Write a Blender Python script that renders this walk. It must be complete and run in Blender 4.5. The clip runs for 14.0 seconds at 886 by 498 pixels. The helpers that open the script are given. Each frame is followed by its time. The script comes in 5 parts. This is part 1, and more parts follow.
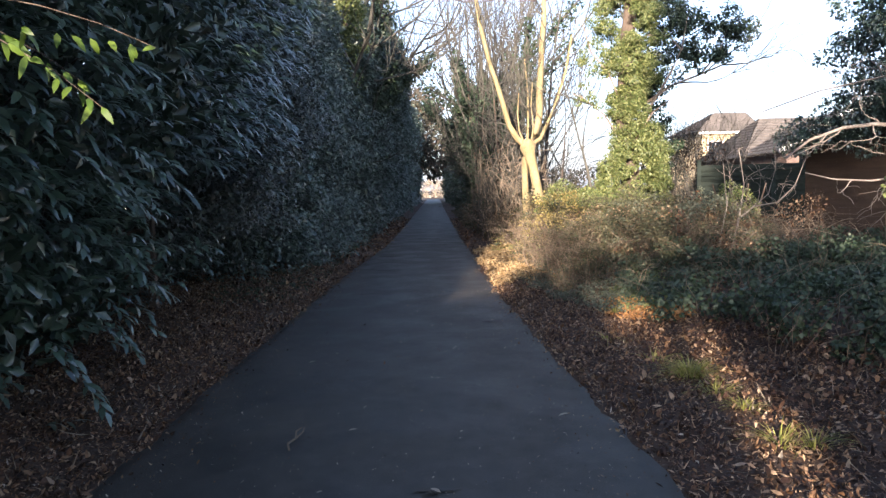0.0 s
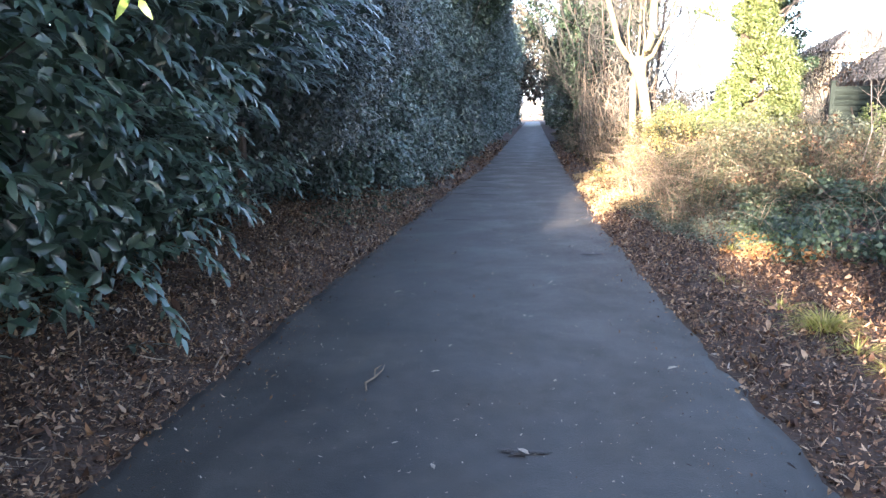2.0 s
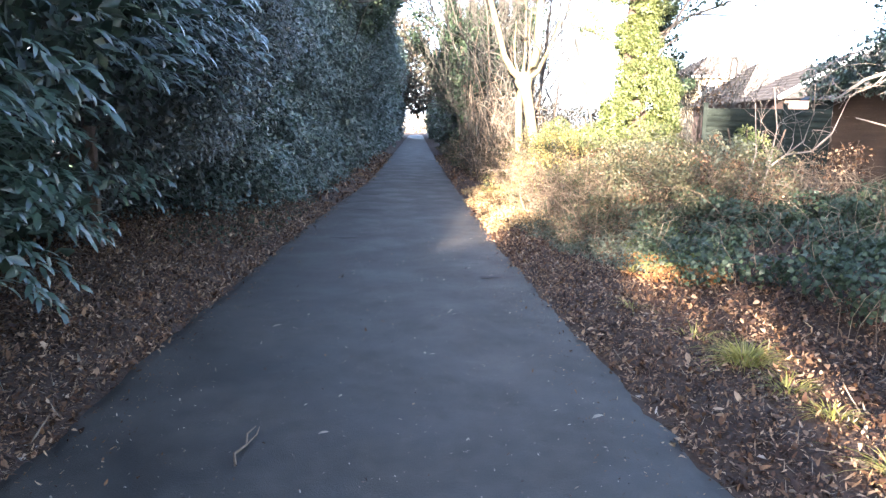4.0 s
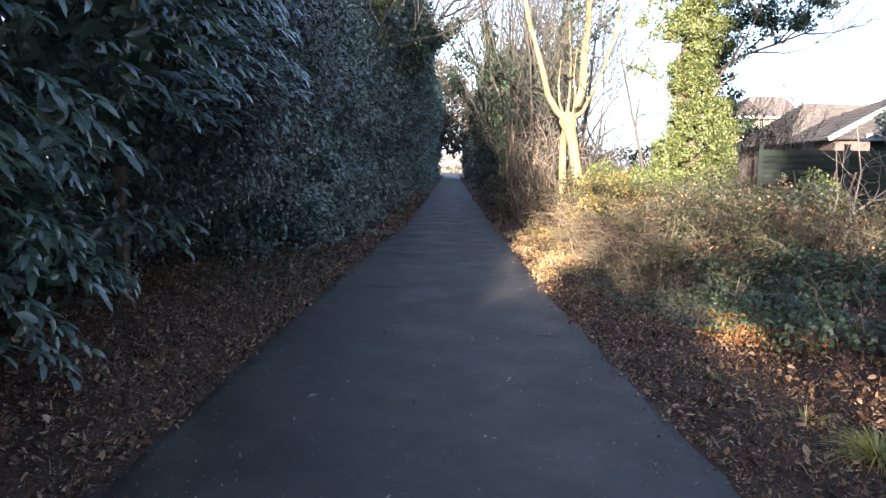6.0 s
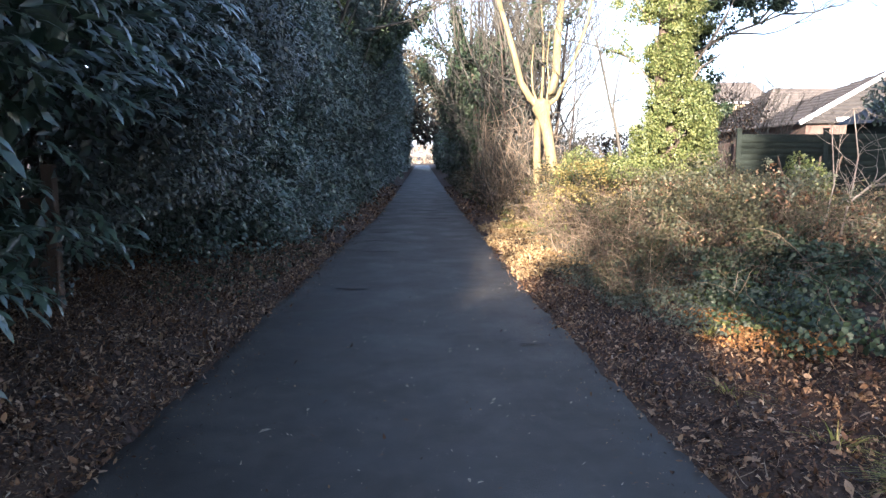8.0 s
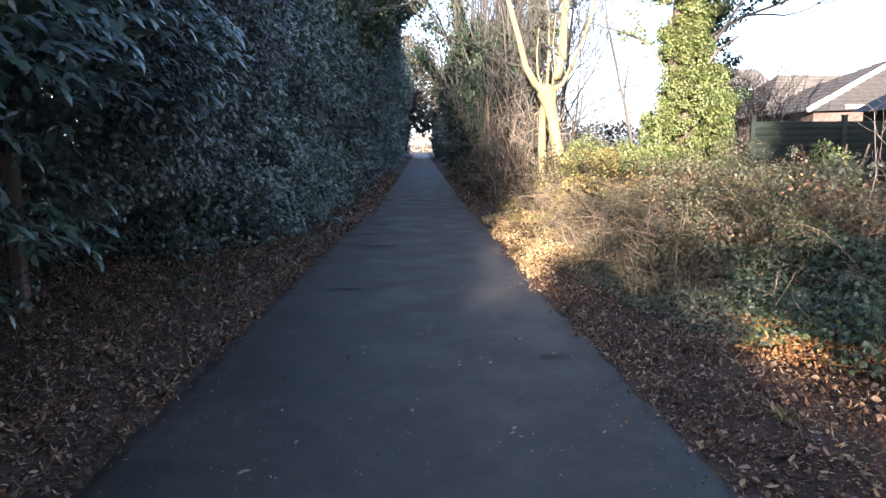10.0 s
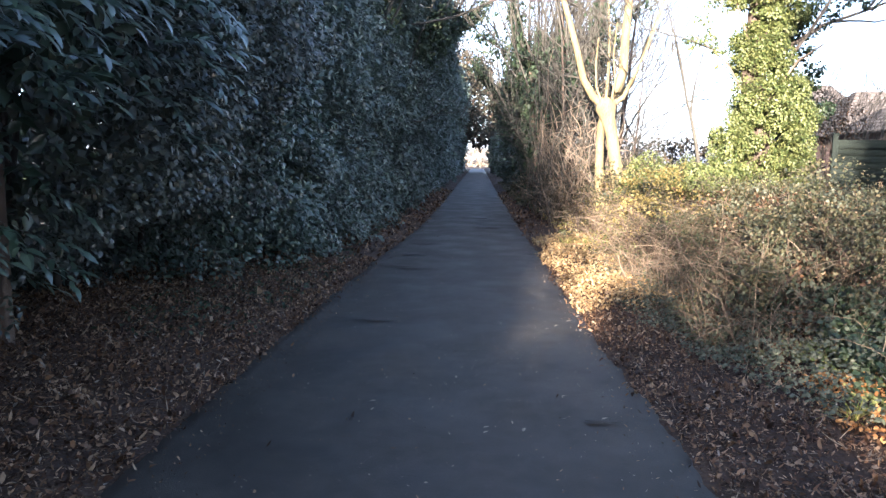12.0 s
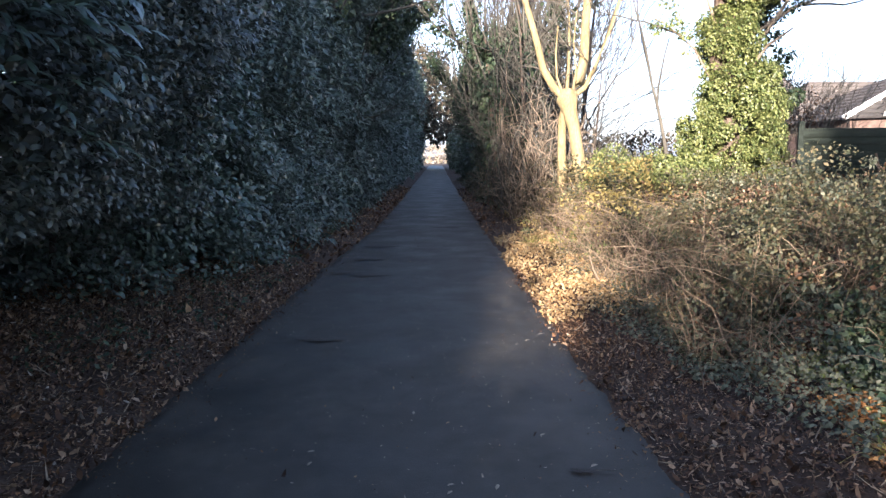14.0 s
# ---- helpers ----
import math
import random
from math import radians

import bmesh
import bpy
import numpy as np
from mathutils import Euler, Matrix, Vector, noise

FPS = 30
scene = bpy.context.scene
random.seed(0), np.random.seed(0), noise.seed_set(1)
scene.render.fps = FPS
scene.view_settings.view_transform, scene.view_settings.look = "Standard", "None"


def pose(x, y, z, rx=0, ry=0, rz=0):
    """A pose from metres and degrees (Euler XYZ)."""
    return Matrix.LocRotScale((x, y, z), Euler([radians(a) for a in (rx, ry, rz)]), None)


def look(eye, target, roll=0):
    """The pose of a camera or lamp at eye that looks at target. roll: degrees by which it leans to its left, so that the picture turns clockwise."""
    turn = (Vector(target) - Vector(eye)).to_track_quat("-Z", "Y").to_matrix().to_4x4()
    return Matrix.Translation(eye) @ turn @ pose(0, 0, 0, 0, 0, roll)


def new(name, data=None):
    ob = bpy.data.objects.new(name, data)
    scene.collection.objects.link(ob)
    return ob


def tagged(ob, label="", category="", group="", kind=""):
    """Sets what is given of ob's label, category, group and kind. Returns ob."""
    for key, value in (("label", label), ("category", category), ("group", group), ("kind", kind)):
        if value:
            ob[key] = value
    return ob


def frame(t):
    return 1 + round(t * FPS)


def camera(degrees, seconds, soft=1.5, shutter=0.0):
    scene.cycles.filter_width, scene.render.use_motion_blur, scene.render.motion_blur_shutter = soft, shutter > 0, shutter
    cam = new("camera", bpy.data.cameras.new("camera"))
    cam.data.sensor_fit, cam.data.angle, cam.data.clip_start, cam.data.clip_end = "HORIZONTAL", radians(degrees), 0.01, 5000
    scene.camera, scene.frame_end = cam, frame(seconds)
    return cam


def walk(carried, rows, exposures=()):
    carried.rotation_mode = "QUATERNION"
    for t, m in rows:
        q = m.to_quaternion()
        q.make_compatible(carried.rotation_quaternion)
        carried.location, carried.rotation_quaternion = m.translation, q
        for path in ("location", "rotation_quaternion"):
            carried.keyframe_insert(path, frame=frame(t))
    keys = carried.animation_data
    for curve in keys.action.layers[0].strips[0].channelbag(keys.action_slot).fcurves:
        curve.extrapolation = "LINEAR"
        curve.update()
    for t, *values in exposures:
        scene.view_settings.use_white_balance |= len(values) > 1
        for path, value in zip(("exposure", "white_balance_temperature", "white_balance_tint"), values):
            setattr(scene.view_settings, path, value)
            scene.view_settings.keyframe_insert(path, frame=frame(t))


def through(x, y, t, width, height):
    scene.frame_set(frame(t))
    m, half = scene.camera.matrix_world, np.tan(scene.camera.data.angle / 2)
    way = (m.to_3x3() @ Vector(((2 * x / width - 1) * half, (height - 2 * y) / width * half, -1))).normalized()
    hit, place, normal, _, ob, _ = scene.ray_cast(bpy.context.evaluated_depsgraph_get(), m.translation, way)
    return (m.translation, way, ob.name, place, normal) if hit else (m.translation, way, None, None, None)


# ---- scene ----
cam = camera(64.9, 14.0, soft=1.4)
PATH = [
    (0, look((0.370, -4.307, 1.524), (0.389, -2.314, 1.355), -1.49)),
    (0.5, look((0.291, -4.135, 1.536), (0.431, -2.150, 1.331), -3.44)),
    (1, look((0.262, -4.021, 1.527), (0.197, -2.046, 1.216), -2.85)),
    (1.5, look((0.328, -3.900, 1.512), (0.042, -1.946, 1.190), -1.06)),
    (2, look((0.368, -3.807, 1.500), (0.111, -1.861, 1.118), -0.84)),
    (2.5, look((0.339, -3.699, 1.491), (0.198, -1.748, 1.078), -0.25)),
    (5, look((0.119, -2.761, 1.474), (0.248, -0.790, 1.161), 0.08)),
    (5.5, look((0.049, -2.622, 1.485), (0.179, -0.665, 1.093), -0.81)),
    (6, look((0.094, -2.474, 1.498), (0.074, -0.488, 1.259), 0.98)),
    (6.5, look((0.180, -2.339, 1.494), (0.076, -0.356, 1.253), 1.92)),
    (7, look((0.194, -2.205, 1.484), (0.199, -0.225, 1.205), 1.60)),
    (7.2, look((0.160, -2.132, 1.490), (0.201, -0.150, 1.226), 0.87)),
    (9.3, look((0.046, -1.388, 1.507), (0.114, 0.591, 1.232), -1.10)),
    (9.5, look((0.028, -1.336, 1.505), (0.137, 0.636, 1.194), -0.81)),
    (10, look((0.046, -1.183, 1.496), (0.108, 0.794, 1.199), -0.01)),
    (10.5, look((0.113, -0.958, 1.502), (0.089, 1.012, 1.158), 1.83)),
    (11, look((0.132, -0.749, 1.489), (0.175, 1.217, 1.129), 0.31)),
    (11.5, look((0.128, -0.531, 1.504), (0.213, 1.441, 1.187), -0.53)),
    (12, look((0.235, -0.322, 1.508), (0.138, 1.660, 1.251), 0.77)),
    (12.5, look((0.303, -0.138, 1.499), (0.282, 1.840, 1.204), 1.16)),
    (13, look((0.245, 0.070, 1.503), (0.338, 2.058, 1.302), -0.23)),
    (13.5, look((0.201, 0.259, 1.489), (0.340, 2.236, 1.221), -0.75)),
    (14, look((0.253, 0.462, 1.490), (0.269, 2.444, 1.225), -0.25)),
]
EXPOSURES = [(t, stops, 5250 if t < 1.2 else 5170 if t < 8 else 5090, 19) for t, stops in [(0, 2.35), (0.5, 2.25), (1.0, 2.5), (1.5, 3.45), (2.0, 3.9), (2.5, 3.95), (4.8, 3.6), (5.0, 3.2), (5.5, 2.85), (6.0, 2.8), (6.5, 2.75), (7.0, 2.85),
                                                    (9.5, 2.73), (10.0, 2.82), (10.5, 3), (11.0, 3.3), (11.5, 2.9), (12.0, 3), (12.5, 3), (13.0, 2.6), (13.5, 2), (14.0, 2.6)]]
walk(cam, PATH, EXPOSURES)

# ---- sky and sun ----
SUN_TURN, SUN_HEIGHT = 13.0, 11.0   # the light travels forward, to the right and down
world = bpy.data.worlds.new("sky")
scene.world = world
world.use_nodes = True
wn = world.node_tree.nodes
sky = wn.new("ShaderNodeTexSky")
sky.sky_type, sky.sun_disc, sky.dust_density = "NISHITA", False, 2.5
sky.sun_elevation, sky.sun_rotation = radians(SUN_HEIGHT), radians(180 + SUN_TURN)
# thin winter haze: paler overhead, white towards the horizon
thin = wn.new("ShaderNodeHueSaturation")
thin.inputs["Saturation"].default_value = 0.85
world.node_tree.links.new(sky.outputs[0], thin.inputs["Color"])
way = wn.new("ShaderNodeTexCoord")
axes = wn.new("ShaderNodeSeparateXYZ")
world.node_tree.links.new(way.outputs["Generated"], axes.inputs[0])
veil = wn.new("ShaderNodeMapRange")
veil.inputs["From Min"].default_value, veil.inputs["From Max"].default_value = 0.5, 0.0
veil.inputs["To Min"].default_value, veil.inputs["To Max"].default_value = 0.0, 1.9
world.node_tree.links.new(axes.outputs["Z"], veil.inputs["Value"])
haze = wn.new("ShaderNodeVectorMath")
haze.operation = "SCALE"
haze.inputs[0].default_value = (1.0, 0.97, 0.95)
world.node_tree.links.new(veil.outputs[0], haze.inputs["Scale"])
both = wn.new("ShaderNodeVectorMath")
both.operation = "ADD"
world.node_tree.links.new(thin.outputs["Color"], both.inputs[0])
world.node_tree.links.new(haze.outputs[0], both.inputs[1])
world.node_tree.links.new(both.outputs[0], wn["Background"].inputs[0])
wn["Background"].inputs[1].default_value = 0.08
sun = new("sun", bpy.data.lights.new("sun", "SUN"))
sun.data.energy, sun.data.angle, sun.data.color = 4.6, radians(0.5), (1.0, 0.76, 0.48)
sa, se = radians(SUN_TURN), radians(SUN_HEIGHT)
sun.matrix_world = look((0, 0, 0), (math.sin(sa) * math.cos(se), math.cos(sa) * math.cos(se), -math.sin(se)))


# ---- materials ----
def base_mat(name, rough=0.6):
    m = bpy.data.materials.new(name)
    m.use_nodes = True
    b = m.node_tree.nodes["Principled BSDF"]
    b.inputs["Roughness"].default_value = rough
    return m, m.node_tree.nodes, m.node_tree.links, b


def ramp(n, stops):
    r = n.new("ShaderNodeValToRGB")
    e = r.color_ramp.elements
    while len(e) < len(stops):
        e.new(0.5)
    for el, (p, c) in zip(e, stops):
        el.position, el.color = p, (*c, 1)
    return r


def leaf_mat(name, colours, rough=0.45, through=0.25, spec=0.5):
    """Leaves: each one its own tone, some light passing through."""
    m, n, l, b = base_mat(name, rough)
    geo = n.new("ShaderNodeNewGeometry")
    r = ramp(n, [(i / max(1, len(colours) - 1), c) for i, c in enumerate(colours)])
    l.new(geo.outputs["Random Per Island"], r.inputs[0])
    tex = n.new("ShaderNodeTexNoise")
    tex.inputs["Scale"].default_value = 35
    crd = n.new("ShaderNodeTexCoord")
    l.new(crd.outputs["Object"], tex.inputs["Vector"])
    mix = n.new("ShaderNodeMix")
    mix.data_type, mix.blend_type = "RGBA", "MULTIPLY"
    mix.inputs["Factor"].default_value = 0.5
    l.new(r.outputs[0], mix.inputs["A"])
    rr = ramp(n, [(0.3, (0.55, 0.55, 0.55)), (0.7, (1.3, 1.3, 1.3))])
    l.new(tex.outputs["Fac"], rr.inputs[0])
    l.new(rr.outputs[0], mix.inputs["B"])
    l.new(mix.outputs["Result"], b.inputs["Base Color"])
    b.inputs["Specular IOR Level"].default_value = spec
    if through:
        t = n.new("ShaderNodeBsdfTranslucent")
        l.new(mix.outputs["Result"], t.inputs["Color"])
        ms = n.new("ShaderNodeMixShader")
        ms.inputs[0].default_value = through
        l.new(b.outputs[0], ms.inputs[1])
        l.new(t.outputs[0], ms.inputs[2])
        l.new(ms.outputs[0], n["Material Output"].inputs[0])
    return m


def rough_mat(name, stops, scale=8.0, rough=0.85, bump=0.4, fine=60.0, stretch=(1, 1, 1), metal=0.0):
    """A surface with broad patches, fine grain and relief."""
    m, n, l, b = base_mat(name, rough)
    b.inputs["Metallic"].default_value = metal
    crd, mp = n.new("ShaderNodeTexCoord"), n.new("ShaderNodeMapping")
    mp.inputs["Scale"].default_value = stretch
    l.new(crd.outputs["Object"], mp.inputs[0])
    big, small = n.new("ShaderNodeTexNoise"), n.new("ShaderNodeTexNoise")
    big.inputs["Scale"].default_value, small.inputs["Scale"].default_value = scale, fine
    big.inputs["Detail"].default_value, small.inputs["Detail"].default_value = 6, 3
    l.new(mp.outputs[0], big.inputs["Vector"])
    l.new(mp.outputs[0], small.inputs["Vector"])
    add = n.new("ShaderNodeMix")
    add.data_type = "FLOAT"
    add.inputs["Factor"].default_value = 0.4
    l.new(big.outputs["Fac"], add.inputs["A"])
    l.new(small.outputs["Fac"], add.inputs["B"])
    r = ramp(n, stops)
    l.new(add.outputs["Result"], r.inputs[0])
    l.new(r.outputs[0], b.inputs["Base Color"])
    bp = n.new("ShaderNodeBump")
    bp.inputs["Strength"].default_value, bp.inputs["Distance"].default_value = bump, 0.02
    l.new(small.outputs["Fac"], bp.inputs["Height"])
    l.new(bp.outputs[0], b.inputs["Normal"])
    return m


def asphalt_mat():
    m, n, l, b = base_mat("asphalt", 0.8)
    crd = n.new("ShaderNodeTexCoord")
    def tex(scale, detail=4):
        t = n.new("ShaderNodeTexNoise")
        t.inputs["Scale"].default_value, t.inputs["Detail"].default_value = scale, detail
        l.new(crd.outputs["Object"], t.inputs["Vector"])
        return t
    broad, mid, fine = tex(1.5), tex(7), tex(160, 2)
    vor = n.new("ShaderNodeTexVoronoi")
    vor.inputs["Scale"].default_value = 170
    l.new(crd.outputs["Object"], vor.inputs["Vector"])
    r = ramp(n, [(0.32, (0.015, 0.0145, 0.0125)), (0.5, (0.032, 0.0305, 0.0255)), (0.68, (0.056, 0.053, 0.044))])
    mx = n.new("ShaderNodeMix")
    mx.data_type = "FLOAT"
    mx.inputs["Factor"].default_value = 0.4
    l.new(broad.outputs["Fac"], mx.inputs["A"])
    l.new(mid.outputs["Fac"], mx.inputs["B"])
    l.new(mx.outputs["Result"], r.inputs[0])
    stone = ramp(n, [(0.0, (1.9, 1.85, 1.8)), (0.16, (1.0, 1.0, 1.0)), (1.0, (0.75, 0.75, 0.75))])
    l.new(vor.outputs["Distance"], stone.inputs[0])
    mul = n.new("ShaderNodeMix")
    mul.data_type, mul.blend_type = "RGBA", "MULTIPLY"
    mul.inputs["Factor"].default_value = 0.85
    l.new(r.outputs[0], mul.inputs["A"])
    l.new(stone.outputs[0], mul.inputs["B"])
    l.new(mul.outputs["Result"], b.inputs["Base Color"])
    rg = ramp(n, [(0.35, (0.52, 0.52, 0.52)), (0.65, (0.74, 0.74, 0.74))])
    l.new(broad.outputs["Fac"], rg.inputs[0])
    l.new(rg.outputs[0], b.inputs["Roughness"])
    bp = n.new("ShaderNodeBump")
    bp.inputs["Strength"].default_value, bp.inputs["Distance"].default_value = 0.3, 0.005
    l.new(vor.outputs["Distance"], bp.inputs["Height"])
    bp2 = n.new("ShaderNodeBump")
    bp2.inputs["Strength"].default_value, bp2.inputs["Distance"].default_value = 0.06, 0.02
    l.new(mid.outputs["Fac"], bp2.inputs["Height"])
    l.new(bp.outputs[0], bp2.inputs["Normal"])
    l.new(bp2.outputs[0], b.inputs["Normal"])
    return m


ASPHALT = asphalt_mat()
WORN = rough_mat("worn_asphalt", [(0.3, (0.022, 0.019, 0.017)), (0.7, (0.05, 0.044, 0.038))], 12, 0.75, 0.8)
SOIL = rough_mat("soil", [(0.3, (0.024, 0.014, 0.008)), (0.5, (0.048, 0.028, 0.016)), (0.7, (0.085, 0.054, 0.031))], 2.5, 0.95, 0.9, 40)
LAUREL = leaf_mat("laurel_leaf", [(0.022, 0.045, 0.026), (0.05, 0.085, 0.05), (0.1, 0.14, 0.09)], 0.29, 0.12, 1.0)
# laurel leaf with the yellow of the sun put into its colour
LAUREL_SUNLIT = leaf_mat("sunlit_laurel_leaf", [(0.08, 0.14, 0.02), (0.15, 0.22, 0.03)], 0.4, 0.4)
HOLLY = leaf_mat("holly_leaf", [(0.026, 0.05, 0.033), (0.066, 0.104, 0.07), (0.13, 0.17, 0.12)], 0.3, 0.16, 1.0)
# hedge leaf paled so that its colour carries the haze of distance
HAZED = leaf_mat("hazed_hedge_leaf", [(0.036, 0.06, 0.042), (0.085, 0.12, 0.088), (0.15, 0.19, 0.145)], 0.28, 0.2, 1.0)
BROWNISH = leaf_mat("browned_leaf", [(0.022, 0.034, 0.024), (0.05, 0.066, 0.045), (0.095, 0.1, 0.07)], 0.36, 0.12, 0.9)
FARLEAF = leaf_mat("distant_leaf", [(0.03, 0.04, 0.025), (0.07, 0.065, 0.04), (0.13, 0.09, 0.06)], 0.7, 0.15)
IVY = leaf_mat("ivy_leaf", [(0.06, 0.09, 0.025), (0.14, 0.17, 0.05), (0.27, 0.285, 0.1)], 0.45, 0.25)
# dark ivy; on the ivy tree and evergreen trunk it also paints shade
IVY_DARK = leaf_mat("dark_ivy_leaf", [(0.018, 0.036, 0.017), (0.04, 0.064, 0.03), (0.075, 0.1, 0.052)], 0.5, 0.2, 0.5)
BRAMBLE = leaf_mat("bramble_leaf", [(0.028, 0.038, 0.018), (0.06, 0.066, 0.03), (0.1, 0.094, 0.046), (0.15, 0.122, 0.06)], 0.6, 0.25)
DRY = leaf_mat("dry_leaf", [(0.02, 0.01, 0.005), (0.05, 0.025, 0.012), (0.105, 0.055, 0.026), (0.195, 0.115, 0.057), (0.4, 0.29, 0.18)], 0.6, 0.15, 0.35)
PALE = leaf_mat("pale_dry_leaf", [(0.2, 0.165, 0.12), (0.4, 0.36, 0.29)], 0.7, 0.15)
GRASS = leaf_mat("grass_blade", [(0.15, 0.17, 0.03), (0.28, 0.28, 0.06), (0.42, 0.37, 0.13)], 0.6, 0.4)
NETTLE = leaf_mat("nettle_leaf", [(0.055, 0.066, 0.042), (0.11, 0.125, 0.08), (0.18, 0.18, 0.12)], 0.6, 0.25, 0.4)
# dry leaf in a brighter tone that carries some of the sunlight
TAN = leaf_mat("sunlit_dry_leaf", [(0.26, 0.16, 0.065), (0.42, 0.29, 0.13), (0.56, 0.43, 0.23)], 0.7, 0.3, 0.3)
# bramble leaf with the gold of the low sun in its colour
GOLD = leaf_mat("sunlit_bramble_leaf", [(0.15, 0.118, 0.038), (0.3, 0.24, 0.075), (0.46, 0.385, 0.155)], 0.65, 0.3, 0.3)
STRAW = leaf_mat("dead_stem", [(0.08, 0.056, 0.036), (0.155, 0.112, 0.07), (0.27, 0.21, 0.14)], 0.8, 0.0)
STRAW_FINE = leaf_mat("dry_stalk", [(0.13, 0.1, 0.065), (0.3, 0.24, 0.16)], 0.8, 0.0)
RUSSET = leaf_mat("russet_leaf", [(0.24, 0.11, 0.035), (0.4, 0.2, 0.065), (0.52, 0.32, 0.13)], 0.7, 0.3, 0.3)
BARK = rough_mat("bark", [(0.3, (0.05, 0.037, 0.027)), (0.6, (0.12, 0.09, 0.065)), (0.8, (0.2, 0.16, 0.12))], 6, 0.9, 0.9, 45, (1, 1, 0.25))
BARK_PALE = rough_mat("pale_bark", [(0.3, (0.12, 0.095, 0.045)), (0.5, (0.24, 0.19, 0.09)), (0.75, (0.36, 0.3, 0.16))], 5, 0.85, 0.7, 40, (1, 1, 0.3))
STRAW_BARK = rough_mat("dry_limb_bark", [(0.3, (0.13, 0.1, 0.07)), (0.7, (0.3, 0.24, 0.17))], 9, 0.9, 0.5)
BARK_DARK = rough_mat("dark_bark", [(0.3, (0.02, 0.016, 0.012)), (0.7, (0.05, 0.04, 0.032))], 8, 0.95, 0.6)
TWIG_PALE = rough_mat("pale_twig_bark", [(0.3, (0.12, 0.1, 0.085)), (0.7, (0.28, 0.24, 0.2))], 9, 0.9, 0.5)
TWIG = rough_mat("twig_bark", [(0.3, (0.042, 0.039, 0.031)), (0.7, (0.115, 0.107, 0.084))], 9, 0.9, 0.5)
TIMBER_GREEN = rough_mat("green_stained_timber", [(0.3, (0.011, 0.018, 0.013)), (0.55, (0.02, 0.029, 0.021)), (0.75, (0.034, 0.043, 0.032))], 3, 0.85, 0.5, 60, (0.5, 1, 4))
TIMBER_BROWN = rough_mat("brown_stained_timber", [(0.3, (0.035, 0.022, 0.014)), (0.55, (0.06, 0.037, 0.022)), (0.75, (0.085, 0.056, 0.035))], 3, 0.85, 0.5, 60, (0.5, 1, 4))
TIMBER_POST = rough_mat("weathered_timber", [(0.3, (0.09, 0.062, 0.042)), (0.55, (0.15, 0.11, 0.08)), (0.75, (0.22, 0.17, 0.125))], 4, 0.9, 0.6, 60, (4, 4, 0.4))
TILE = rough_mat("clay_roof_tile", [(0.3, (0.1, 0.06, 0.042)), (0.55, (0.15, 0.095, 0.068)), (0.75, (0.2, 0.14, 0.105))], 4, 0.85, 0.6, 25)
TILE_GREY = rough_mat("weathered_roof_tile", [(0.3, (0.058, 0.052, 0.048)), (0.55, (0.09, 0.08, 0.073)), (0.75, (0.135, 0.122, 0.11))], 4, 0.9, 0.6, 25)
# darkened copy of the roof tile, with shade put into its colour
TILE_SHADED = rough_mat("shaded_roof_tile", [(0.3, (0.026, 0.024, 0.023)), (0.55, (0.042, 0.039, 0.036)), (0.75, (0.065, 0.06, 0.055))], 4, 0.9, 0.6, 25)
FELT = rough_mat("roofing_felt", [(0.3, (0.05, 0.055, 0.06)), (0.7, (0.1, 0.105, 0.11))], 4, 0.9, 0.5, 80)
RENDER_CREAM = rough_mat("cream_render", [(0.3, (0.36, 0.29, 0.17)), (0.7, (0.5, 0.42, 0.27))], 2, 0.9, 0.4, 90)
BRICK = rough_mat("brickwork", [(0.3, (0.085, 0.056, 0.045)), (0.7, (0.15, 0.105, 0.085))], 6, 0.9, 0.5, 30)
WHITE = rough_mat("white_paint", [(0.3, (0.68, 0.67, 0.64)), (0.7, (0.8, 0.8, 0.78))], 4, 0.5, 0.1, 40)
GLASS_DARK = rough_mat("window_glass", [(0.3, (0.02, 0.025, 0.03)), (0.7, (0.03, 0.035, 0.04))], 2, 0.08, 0.0)


# ---- mesh helpers ----
def mesh_of(name, verts, tris=None, quads=None, smooth=False):
    verts = np.asarray(verts, np.float32).reshape(-1, 3)
    tris = np.zeros((0, 3), np.int32) if tris is None else np.asarray(tris, np.int32).reshape(-1, 3)
    quads = np.zeros((0, 4), np.int32) if quads is None else np.asarray(quads, np.int32).reshape(-1, 4)
    me = bpy.data.meshes.new(name)
    me.vertices.add(len(verts))
    me.vertices.foreach_set("co", verts.ravel())
    nl = tris.size + quads.size
    me.loops.add(nl)
    me.loops.foreach_set("vertex_index", np.concatenate([tris.ravel(), quads.ravel()]))
    me.polygons.add(len(tris) + len(quads))
    me.polygons.foreach_set("loop_start", np.concatenate([np.arange(len(tris)) * 3, len(tris) * 3 + np.arange(len(quads)) * 4]).astype(np.int32))
    if smooth:
        me.polygons.foreach_set("use_smooth", np.ones(len(tris) + len(quads), bool))
    me.update(calc_edges=True)
    return me


def part(name, me, material, parent=None, label=""):
    """Links a mesh (or a bmesh) as one object, under a thing or a part."""
    if isinstance(me, bmesh.types.BMesh):
        bm, me = me, bpy.data.meshes.new(name)
        bm.to_mesh(me)
        bm.free()
    if material and not me.materials:
        me.materials.append(material)
    ob = new(name, me)
    if parent:
        ob.parent = parent
    return tagged(ob, label)


def thing(name, label, category, group="", at=(0, 0, 0)):
    ob = new(name)
    ob.location = at
    ob.empty_display_size = 0.2
    return tagged(ob, label, category, group)


def unit(v):
    return v / np.maximum(np.linalg.norm(v, axis=-1, keepdims=True), 1e-9)


